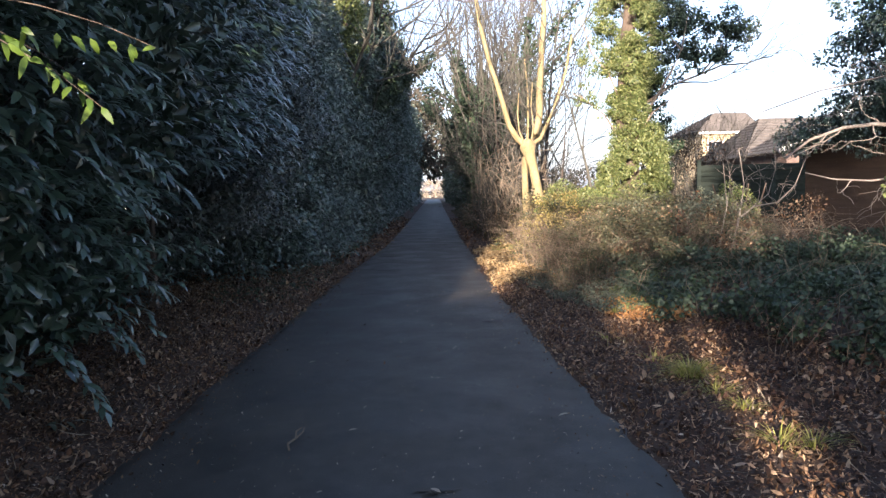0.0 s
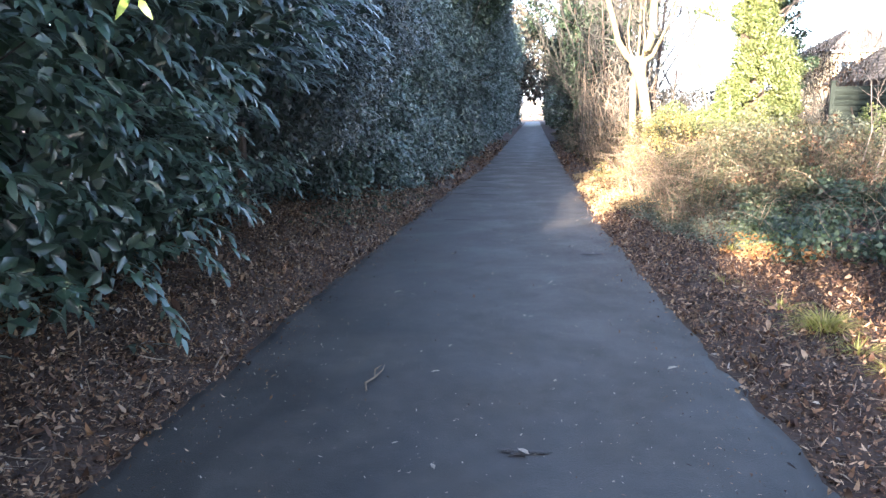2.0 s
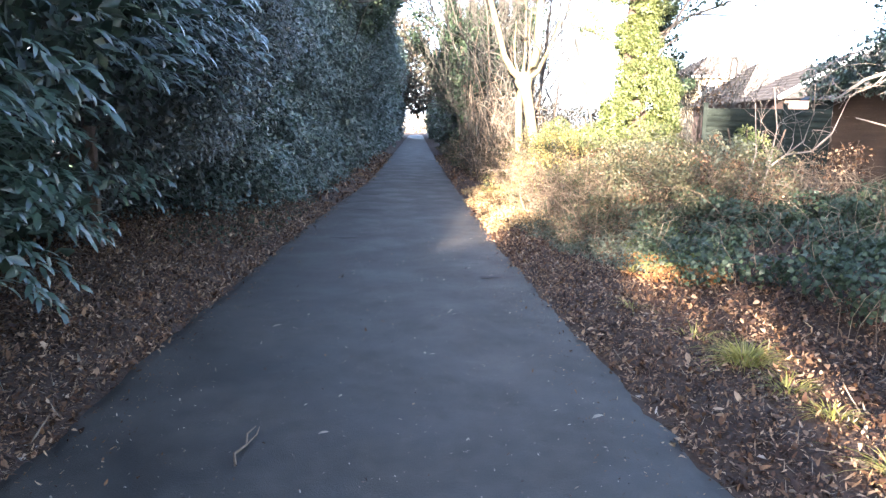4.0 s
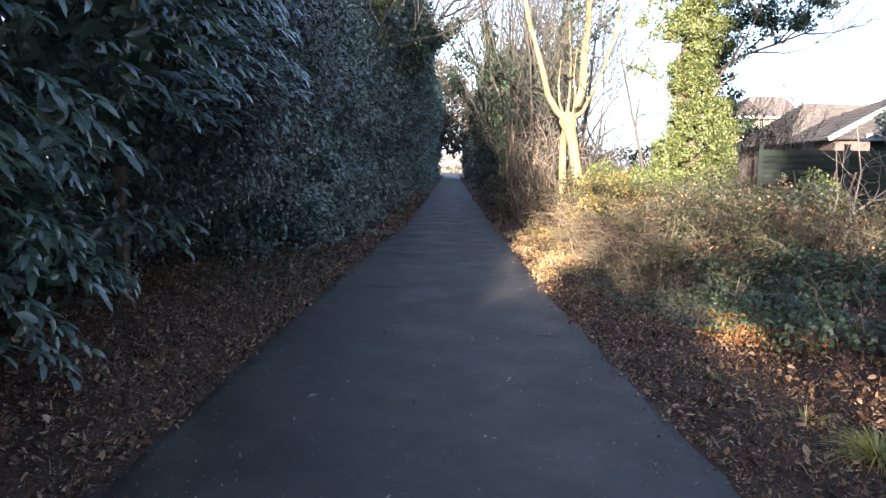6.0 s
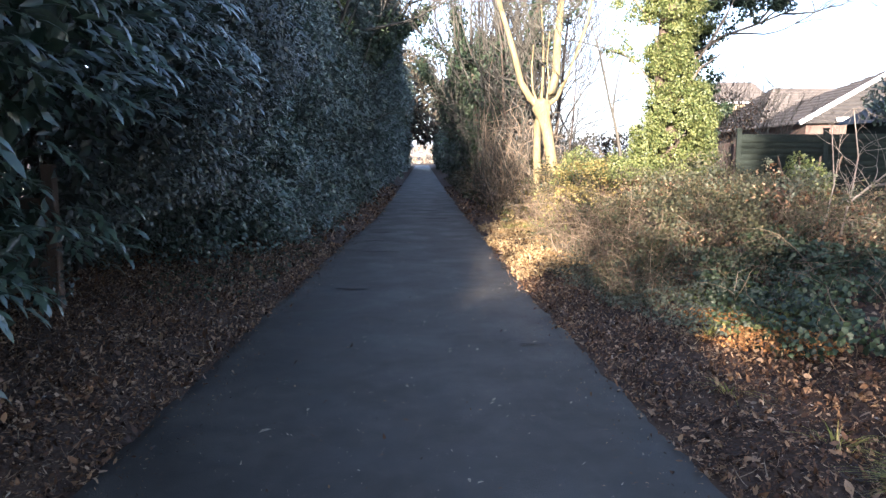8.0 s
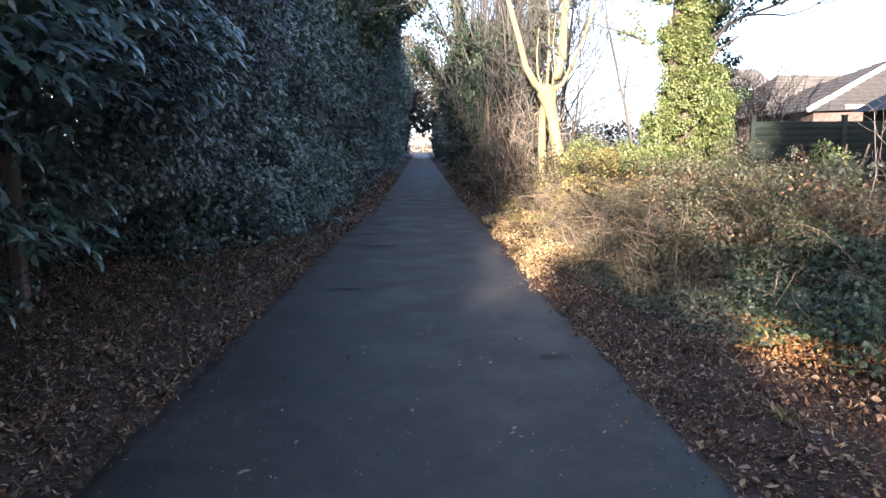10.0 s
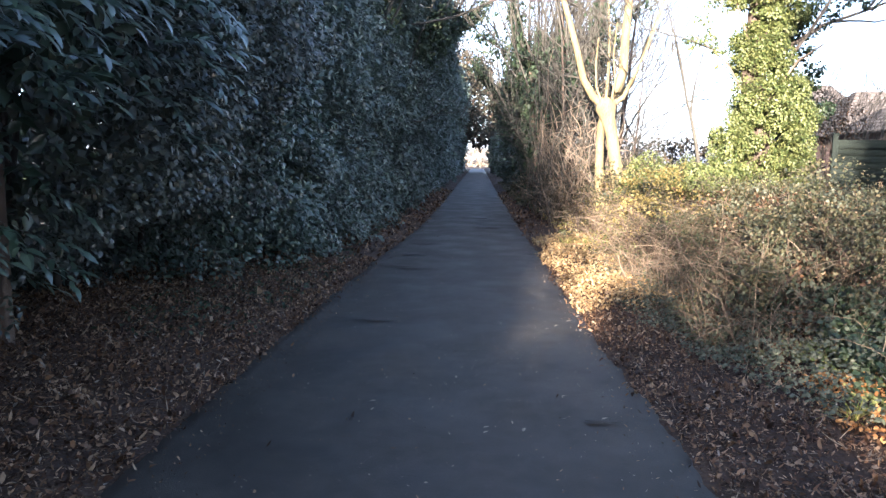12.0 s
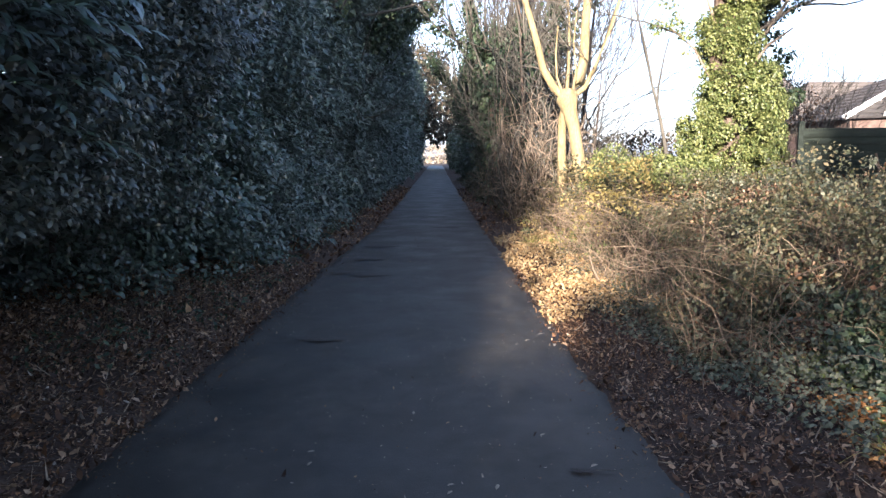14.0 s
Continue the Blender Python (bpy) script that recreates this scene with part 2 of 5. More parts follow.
def leaves(P, D, N, L, W, fold=0.25, droop=0.15, fine=True):
    """Mesh data of leaves that start at P, point along D and face N: pointed blades folded along the midrib."""
    P, D = np.asarray(P, float), unit(np.asarray(D, float))
    N = np.asarray(N, float)
    N = unit(N - (N * D).sum(1, keepdims=True) * D)
    S = np.cross(D, N)
    k = len(P)
    L = np.broadcast_to(np.asarray(L, float), (k,))[:, None]
    W = np.broadcast_to(np.asarray(W, float), (k,))[:, None]
    def at(along, across):
        return P + D * L * along + S * W * across + N * (W * fold * abs(across) * 2 - L * droop * along * along)
    i = np.arange(k)[:, None]
    if fine:
        V = np.stack([at(0, 0), at(0.3, 0.46), at(0.3, -0.46), at(0.68, 0.38), at(0.68, -0.38), at(1, 0)], 1).reshape(-1, 3)
        F = np.concatenate([i * 6 + [0, 2, 1], i * 6 + [1, 2, 4], i * 6 + [1, 4, 3], i * 6 + [3, 4, 5]])
    else:
        V = np.stack([at(0, 0), at(0.45, 0.5), at(1, 0), at(0.45, -0.5)], 1).reshape(-1, 3)
        F = np.concatenate([i * 4 + [0, 2, 1], i * 4 + [0, 3, 2]])
    return V, F


class Tubes:
    """Collects tapering tubes along lines of points into one mesh."""
    def __init__(self):
        self.v, self.q, self.n = [], [], 0

    def add(self, pts, radii, sides=5):
        pts = np.asarray(pts, float)
        radii = np.broadcast_to(np.asarray(radii, float), (len(pts),))
        t = unit(np.gradient(pts, axis=0))
        ref = np.where(np.abs(t[:, 2:3]) < 0.9, [[0, 0, 1.0]], [[1.0, 0, 0]])
        u = unit(np.cross(t, ref))
        w = np.cross(t, u)
        ang = np.arange(sides) / sides * 2 * np.pi
        ring = pts[:, None] + radii[:, None, None] * (np.cos(ang)[None, :, None] * u[:, None] + np.sin(ang)[None, :, None] * w[:, None])
        self.v.append(ring.reshape(-1, 3))
        a = (np.arange(len(pts) - 1)[:, None] * sides + np.arange(sides)[None]).ravel()
        b = (np.arange(len(pts) - 1)[:, None] * sides + (np.arange(sides)[None] + 1) % sides).ravel()
        self.q.append(np.stack([a, b, b + sides, a + sides], 1) + self.n)
        self.n += len(pts) * sides

    def mesh(self, name):
        return mesh_of(name, np.concatenate(self.v), quads=np.concatenate(self.q), smooth=True)


def box(bm, x0, x1, y0, y1, z0, z1):
    vs = [bm.verts.new(p) for p in ((x0, y0, z0), (x1, y0, z0), (x1, y1, z0), (x0, y1, z0), (x0, y0, z1), (x1, y0, z1), (x1, y1, z1), (x0, y1, z1))]
    for f in ((0, 3, 2, 1), (4, 5, 6, 7), (0, 1, 5, 4), (1, 2, 6, 5), (2, 3, 7, 6), (3, 0, 4, 7)):
        bm.faces.new([vs[i] for i in f])
    return vs


def box_part(name, dims, material, parent=None, label="", bevel=0.0):
    bm = bmesh.new()
    box(bm, *dims)
    if bevel:
        bmesh.ops.bevel(bm, geom=list(bm.edges), offset=bevel, segments=1, affect="EDGES")
    return part(name, bm, material, parent, label)


def wave(x, y, s=0.0):
    """A smooth uneven field in about -1 to 1, at any array of places."""
    return (np.sin(x * 1.0 + 1.3 * np.sin(y * 0.7 + s) + s) + np.sin(y * 1.3 + 1.1 * np.sin(x * 0.9 - s) + 2 * s) + np.sin((x + y) * 2.1 + s * 3)) / 3


def ramp01(v, a, b):
    t = np.clip((v - a) / (b - a), 0, 1)
    return t * t * (3 - 2 * t)


def left_edge(y):
    """The path's edge under the hedge; the path narrows farther on."""
    return np.interp(y, [2, 6, 10, 15, 20], [-1.48, -1.4, -1.27, -1.04, -1.0])


def right_edge(y):
    return np.interp(y, [-1.5, 2, 5, 10, 15, 40], [1.62, 1.42, 1.29, 1.25, 1.18, 1.1])


def ground_z(x, y):
    x, y = np.asarray(x, float), np.asarray(y, float)
    d = np.maximum(left_edge(y) - x, x - right_edge(y))
    near = ramp01(d, 0.0, 0.5)
    z = -0.03 + near * (0.06 + 0.03 * wave(x * 2.5, y * 2.5, 1.0) + 0.015 * wave(x * 9, y * 9, 2.0))
    z = z + 0.28 * ramp01(x, 2.2, 4.2) * (1 - ramp01(x, 9, 14)) + 0.12 * ramp01(-x, 2.2, 4.0)
    return z * (1 - ramp01(np.abs(x), 40, 80))


# ---- ground and path ----
def build_ground():
    xs = np.concatenate([[-900, -300, -120, -60, -30, -16, -10], np.arange(-7, 10.01, 0.14), [11, 13, 16, 20, 30, 45, 70, 130, 300, 900]])
    ys = np.concatenate([[-900, -300, -100, -60, -35, -20, -12, -8], np.arange(-6, 22, 0.18), np.arange(22, 60, 1.0), np.arange(60, 140, 5), [180, 300, 900]])
    X, Y = np.meshgrid(xs, ys)
    V = np.stack([X, Y, ground_z(X, Y)], -1).reshape(-1, 3)
    nx, ny = len(xs), len(ys)
    i = (np.arange(ny - 1)[:, None] * nx + np.arange(nx - 1)[None]).ravel()
    me = mesh_of("ground", V, quads=np.stack([i, i + 1, i + nx + 1, i + nx], 1), smooth=True)
    tagged(part("ground", me, SOIL), "bare brown soil of the verges and gardens", "ground", kind="structure")


def build_path():
    us = np.concatenate([[0, 0.008], np.linspace(0.04, 0.96, 13), [0.992, 1]])
    n = len(us)
    ys = np.concatenate([[-60, -30, -15], np.arange(-8, 24, 0.1), np.arange(24, 113, 1.0)])
    el = left_edge(ys) + 0.02 + 0.03 * wave(ys * 3.1, ys * 1.7, 0.4) + 0.02 * wave(ys * 9, ys * 5, 1.4) - 0.03
    er = right_edge(ys) - 0.02 + 0.03 * wave(ys * 2.7, ys * 1.9, 2.4) + 0.03 * wave(ys * 8, ys * 6, 0.7) + 0.03
    X = el[:, None] + (er - el)[:, None] * us[None]
    Y = np.repeat(ys[:, None], n, 1)
    Z = 0.012 * (1 - (2 * us[None] - 1) ** 2) + 0.005 * wave(X * 1.3, Y * 0.9, 0.3) - 0.012
    Z[:, 0] = Z[:, -1] = -0.05
    V = np.stack([X, Y, Z], -1).reshape(-1, 3)
    i = (np.arange(len(ys) - 1)[:, None] * n + np.arange(n - 1)[None]).ravel()
    me = mesh_of("path", V, quads=np.stack([i, i + 1, i + n + 1, i + n], 1), smooth=True)
    tagged(part("path", me, ASPHALT), "worn dark grey asphalt footpath with scattered leaves", "path", kind="structure")


build_ground()
build_path()


def worn_patch(x, y, w, d, seed):
    """A shallow dark broken patch in the asphalt."""
    rng = np.random.default_rng(seed)
    k = 22
    a = np.arange(k) / k * 2 * np.pi
    r = 1 + 0.35 * np.sin(a * 3 + seed) + 0.22 * rng.normal(size=k)
    rim = np.stack([x + w / 2 * r * np.cos(a), y + d / 2 * r * np.sin(a), np.full(k, 0.006)], 1)
    inner = np.stack([x + w / 2 * 0.8 * r * np.cos(a), y + d / 2 * 0.8 * r * np.sin(a), np.full(k, 0.009)], 1)
    V = np.concatenate([rim, inner, [[x, y, 0.009]]])
    i = np.arange(k)
    j = (i + 1) % k
    tagged(part("worn_patch", mesh_of("worn_patch", V, np.stack([k + i, k + j, np.full(k, 2 * k)], 1), np.stack([i, j, k + j, k + i], 1)), WORN),
           "dark broken patch in the asphalt", "patch", "broken patches on the path", "structure")


for k, (x, y, w, d) in enumerate([(-0.72, 6.0, 0.36, 0.06), (-0.62, 9.1, 0.5, 0.1), (-0.78, 10.5, 0.4, 0.12), (-0.95, 9.3, 0.35, 0.08), (0.5, 15.0, 0.45, 0.3), (0.2, 17.5, 0.8, 0.2),
                                  (-0.7, 11.9, 0.45, 0.2), (0.33, -0.9, 0.2, 0.06), (0.98, 3.6, 0.2, 0.04)]):
    worn_patch(x, y, w, d, k)


# ---- fallen leaves and litter ----
def litter(name, label, count, xr, yr, size, seed, mat=DRY, side=0, flat=0.45, broad=(0.16, 0.65)):
    """Fallen leaves; side -1 or 1: heaped from that edge of the path outwards, over the widths xr."""
    rng = np.random.default_rng(seed)
    x, y = rng.uniform(*xr, count), rng.uniform(*yr, count)
    if side:
        ragged = 0.05 * wave(y * 5.1, y * 3.3, seed % 2) + 0.05 * wave(y * 15, y * 11, seed % 2 + 1)
        d = x + ragged
        keep = (d > 0.01) | (rng.random(count) < 0.3 * np.exp((d - 0.01) / 0.05))
        x = np.where(side < 0, left_edge(y) - x, right_edge(y) + x)
        heaps = 0.95 + 0.5 * wave(x * 6, y * 5, seed + 2) + 0.3 * wave(x * 14, y * 15, seed + 3)
        keep &= rng.random(count) < heaps
        x, y = x[keep], y[keep]
    k = len(x)
    on_path = (x > left_edge(y)) & (x < right_edge(y))
    z = np.where(on_path, 0.008, ground_z(x, y)) + rng.random(k) ** 2 * np.where(on_path, 0.008, 0.045)
    a = rng.uniform(0, 2 * np.pi, k)
    D = np.stack([np.cos(a), np.sin(a), rng.normal(0, flat, k)], 1)
    N = np.stack([rng.normal(0, flat, k), rng.normal(0, flat, k), np.ones(k)], 1)
    L = size * np.clip(rng.lognormal(-0.05, 0.38, k), 0.35, 2.2)
    V, F = leaves(np.stack([x, y, z], 1), D, N, L, L * rng.uniform(*broad, k), rng.uniform(-0.5, 0.7, (k, 1)), rng.uniform(-0.8, 0.6, (k, 1)))
    tagged(part(name, mesh_of(name, V, F), mat), label, "leaves", kind="stuff")


litter("fallen_leaves", "brown fallen leaves along the hedge side of the path", 135000, (-0.2, 2.9), (-4, 10), 0.031, 1, side=-1)
litter("fallen_leaves", "brown fallen leaves along the hedge side farther on", 12000, (-0.2, 2.0), (10, 34), 0.07, 2, side=-1)
litter("fallen_leaves", "dark brown fallen leaves on the open verge", 105000, (-0.2, 2.1), (-4, 10), 0.029, 3, side=1)
litter("fallen_leaves", "brown fallen leaves on the far open verge", 7000, (-0.2, 2.2), (10, 32), 0.07, 4, side=1)
litter("fallen_leaves", "pale dry leaves scattered on the verges", 1900, (0, 2.2), (-4, 10), 0.028, 5, PALE, -1)
litter("fallen_leaves", "pale dry leaves scattered on the open verge", 1200, (0, 1.6), (-4, 10), 0.026, 6, PALE, 1)
litter("fallen_leaves", "large curled brown leaves lying on the hedge verge", 1500, (0.02, 2.4), (-4, 9), 0.05, 26, DRY, -1, 0.5, (0.35, 0.6))
litter("fallen_leaves", "large curled brown leaves lying on the open verge", 900, (0.02, 1.8), (-4, 9), 0.038, 27, DRY, 1, 0.5, (0.35, 0.7))
litter("fallen_leaves", "tiny dry leaf fragments on the asphalt", 1300, (-1.35, 1.3), (-4, 9), 0.012, 7, PALE, flat=0.15)
litter("fallen_leaves", "tiny brown leaf fragments on the asphalt", 900, (-1.3, 1.2), (-4, 16), 0.018, 8, DRY, flat=0.15)
litter("leaf_crumbs", "crumbled brown leaf bits along the hedge edge of the asphalt", 2600, (-1.46, -1.1), (-4, 12), 0.013, 28, DRY, flat=0.2)
litter("leaf_crumbs", "crumbled brown leaf bits along the open edge of the asphalt", 2200, (1.05, 1.5), (-4, 12), 0.013, 29, DRY, flat=0.2)
litter("dry_stalks", "thin dry stalks among the fallen leaves", 4200, (0.02, 2.4), (-4, 10), 0.09, 9, STRAW_FINE, -1, 0.25, (0.03, 0.07))
litter("dry_stalks", "thin dry stalks on the open verge", 2600, (0.02, 1.8), (-4, 10), 0.09, 10, STRAW_FINE, 1, 0.25, (0.03, 0.07))
litter("path_grit", "fine pale grit scattered on the asphalt", 1500, (-1.35, 1.3), (-4, 8), 0.008, 17, PALE, flat=0.1)


def single_leaf(x, y, size, turn, label="pale curled dry leaf lying on the asphalt"):
    size *= 0.7
    V, F = leaves([[0, 0, 0.004]], [[1, 0, 0.05]], [[0, 0, 1]], size, size * 0.5, 0.3, -0.12)
    ob = tagged(part("fallen_leaf", mesh_of("fallen_leaf", V, F), PALE), label, "leaf", "single leaves on the path")
    ob.matrix_world = pose(x, y, 0.008, 0, 0, turn)
    return ob


for x, y, s, a in [(-0.8, 1.82, 0.10, 20), (-0.59, 2.14, 0.055, 80), (0.34, 1.2, 0.05, 10), (-0.22, 0.02, 0.08, 5), (-0.17, 0.48, 0.05, 60), (1.15, 0.19, 0.10, 15), (0.5, 2.23, 0.05, 30), (0.31, 1.21, 0.05, 100),
                   (0.0, 2.55, 0.05, 130), (0.54, 2.19, 0.04, 0), (0.29, 3.36, 0.05, 40), (0.51, 3.4, 0.06, 70), (0.29, 3.44, 0.05, 10), (0.52, 2.28, 0.06, 55), (-0.41, 3.81, 0.06, 0), (0.11, 4.32, 0.05, 90),
                   (-0.27, -0.89, 0.05, 20), (-0.04, -1.1, 0.06, 120), (0.49, -0.06, 0.04, 60), (0.98, 3.62, 0.06, 20), (0.36, -0.93, 0.09, 150), (0.95, 5.9, 0.07, 30), (1.08, 6.1, 0.08, 10), (1.16, 5.75, 0.07, 70), (0.86, 5.8, 0.05, 0),
                   (1.2, 6.3, 0.08, 45), (-0.38, 3.66, 0.05, 60), (0.79, 4.0, 0.05, 15)]:
    single_leaf(x, y, s, a)

twig = thing("twig", "forked pale dry twig lying on the asphalt", "twig")
tb = Tubes()
tb.add([(-0.53, -0.3, 0.018), (-0.56, -0.2, 0.022), (-0.53, -0.1, 0.016), (-0.55, 0.0, 0.024), (-0.53, 0.1, 0.018)], [0.007, 0.007, 0.006, 0.005, 0.003])
part("stem", tb.mesh("stem"), STRAW, twig)
tb = Tubes()
tb.add([(-0.53, -0.1, 0.016), (-0.50, -0.02, 0.03), (-0.505, 0.06, 0.034)], [0.005, 0.004, 0.002])
part("side_shoot", tb.mesh("side_shoot"), STRAW, twig)


# ---- the hedge side ----
def hedge_face(y, z):
    """How far the foliage stands out towards the path."""
    low = np.where(z < 0.9, (0.9 - z) * (0.3 + 0.9 * ramp01(y, 1.5, 4)) * (1 - ramp01(y, 7, 10)), 0) * (0.6 + 0.4 * wave(y * 1.7, y * 0.4, 3))
    hollow = 1.4 * np.exp(-((y - 5.8) / 1.1) ** 2 - ((z - 0.4) / 0.75) ** 2)
    hollow = hollow - 0.2 * (1 - ramp01(y, 0.3, 2.5)) * (1 - ramp01(z, 0.7, 1.5)) + 1.7 * np.exp(-((y + 2.1) / 0.85) ** 2 - ((z - 0.5) / 0.85) ** 2)
    far = 0.12 * ramp01(y, 8, 14)
    hollow = hollow + 1.0 * np.exp(-((y + 0.8) / 0.8) ** 2 - ((z - 0.6) / 0.7) ** 2)
    hollow = hollow + 0.55 * (1 - ramp01(z, 0.45, 1.3)) * ramp01(y, 2.6, 4.2) * (1 - ramp01(y, 6.4, 7.8))
    hollow = hollow + 0.9 * np.exp(-((y - 3.9) / 0.7) ** 2 - ((z - 1.25) / 0.35) ** 2) + 0.9 * np.exp(-((y - 2.4) / 1.1) ** 2 - ((z - 1.35) / 0.22) ** 2) - 0.6 * np.exp(-((y - 3.3) / 0.7) ** 2 - ((z - 0.4) / 0.4) ** 2)
    lean = -0.55 * ramp01(z, 3, 7) * ramp01(y, 18, 26)
    # second term: high overhang, mostly out of view, added to shade the hedge below
    over = 0.5 * ramp01(z, 0.7, 2.2) * (1 - ramp01(y, 5.5, 9)) + 0.5 * ramp01(z, 2.4, 3.4) * ramp01(y, -1.0, 0.3) * (1 - ramp01(y, 2.5, 5))
    return -2.05 + over + far - low - hollow - lean + 0.35 * np.exp(-((y - 2.6) / 1.2) ** 2 - ((z - 2.4) / 0.6) ** 2) + 0.36 * wave(y * 1.25, z * 1.6, 0.5) + 0.24 * wave(y * 2.9, z * 3.3, 1.5) + 0.22 * ramp01(y, 7, 10) * wave(y * 0.8, z * 1.1, 4.5) - 0.5 * ramp01(z, 4, 6.5) * (1 - ramp01(y, 14, 22))


def laurel_bush(y0, y1, top, seed, low=0.08):
    """Broad evergreen shrub: drooping sprays of long pointed leaves on woody stems."""
    rng = np.random.default_rng(seed)
    ob = thing("laurel_bush", "large dark green laurel bush overhanging the path edge", "bush", "laurel bushes", (-2.6, (y0 + y1) / 2, 0.1))
    inv = np.array(ob.location)
    k = int((y1 - y0) * top * 112)
    y, z = rng.uniform(y0 - 0.2, y1 + 0.2, k), rng.uniform(low, top, k)
    clump = wave(y * 4.3, z * 4.7, seed) + 0.5 * wave(y * 9.1, z * 8.3, seed + 2)
    keep = (clump > -0.22 + 0.4 * rng.random(k)) & (wave(y * 2.9, z * 3.3, 1.5) > -0.6 + 0.4 * rng.random(k)) & (rng.random(k) < np.clip(0.1 + 0.3 * z, 0.15, 1))
    y, z, clump = y[keep], z[keep], clump[keep]
    k = len(y)
    x = np.minimum(hedge_face(y, z) - rng.exponential(0.34, k) + 0.16 * clump, -1.36 + 0.6 * ramp01(z, 2.4, 3.2) * ramp01(y, -1.0, 0.3))
    out = unit(np.stack([0.9 + 0 * y, rng.normal(-0.2, 0.45, k), rng.normal(-0.1, 0.3, k)], 1))
    m = 8
    P, D, N, L = [], [], [], []
    for j in range(m):
        s = j / (m - 1)
        p = np.stack([x, y, z], 1) + out * (s - 0.6) * 0.28 - np.array([0, 0, 0.06]) * s * s
        a = j * 2.4 + rng.uniform(0, 1, k)
        side = np.stack([-out[:, 1], out[:, 0], 0 * a], 1)
        d = out * (0.7 + 0.6 * s) + side * np.cos(a)[:, None] * 0.7 + np.array([0, 0, 1.0]) * (np.sin(a) * 0.35 - 0.28)[:, None]
        P.append(p), D.append(d)
        N.append(np.stack([0.25 + 0.6 * ramp01(z, 1.0, 1.9) * ramp01(y, -0.4, 0.9) + rng.normal(0, 0.3, k), -0.2 * ramp01(z, 1.0, 1.9) * ramp01(y, -0.4, 0.9) + rng.normal(0, 0.3, k), 1 - 0.25 * ramp01(z, 1.0, 1.9) * ramp01(y, -0.4, 0.9)], 1))
        L.append(rng.uniform(0.08, 0.15, k))
    L = np.concatenate(L)
    V, F = leaves(np.concatenate(P) - inv, np.concatenate(D), np.concatenate(N), L, L * 0.33, 0.2, 0.16)
    part("foliage", mesh_of("foliage", V, F), LAUREL, ob)
    # deeper, denser leaves within
    k = int((y1 - y0) * top * 330)
    y, z = rng.uniform(y0, y1, k), rng.uniform(0.1, top, k)
    x = hedge_face(y, z) - 0.7 - rng.uniform(0, 1.2, k)
    V, F = leaves(np.stack([x, y, z], 1) - inv, rng.normal(0, 1, (k, 3)), rng.normal(0, 1, (k, 3)) + [1, 0, 0.5], rng.uniform(0.14, 0.22, k), 0.09, fine=False)
    part("inner_foliage", mesh_of("inner_foliage", V, F), LAUREL, ob)
    for _ in range(int((y1 - y0) * 4)):
        tb = Tubes()
        b = np.array([rng.uniform(-4.4, -3.8), rng.uniform(y0, y1), 0.05])
        e = np.array([rng.uniform(-2.6, -2.1), b[1] + rng.normal(0, 0.7), rng.uniform(1, top * 0.9)])
        t = np.linspace(0, 1, 7)[:, None]
        pts = b + (e - b) * np.concatenate([t ** 1.6, t, t ** 0.8], 1) + rng.normal(0, 0.03, (7, 3))
        tb.add(pts - inv, np.linspace(rng.uniform(0.012, 0.028), 0.005, 7))
        part("stem", tb.mesh("stem"), BARK_DARK, ob)
    return ob


for y0, y1, top, seed, low in [(-4.0, -0.6, 4.3, 11, 0.08), (-0.6, 1.9, 4.6, 12, 0.08), (1.9, 4.6, 4.6, 13, 0.5)]:
    laurel_bush(y0, y1, top, seed, low)


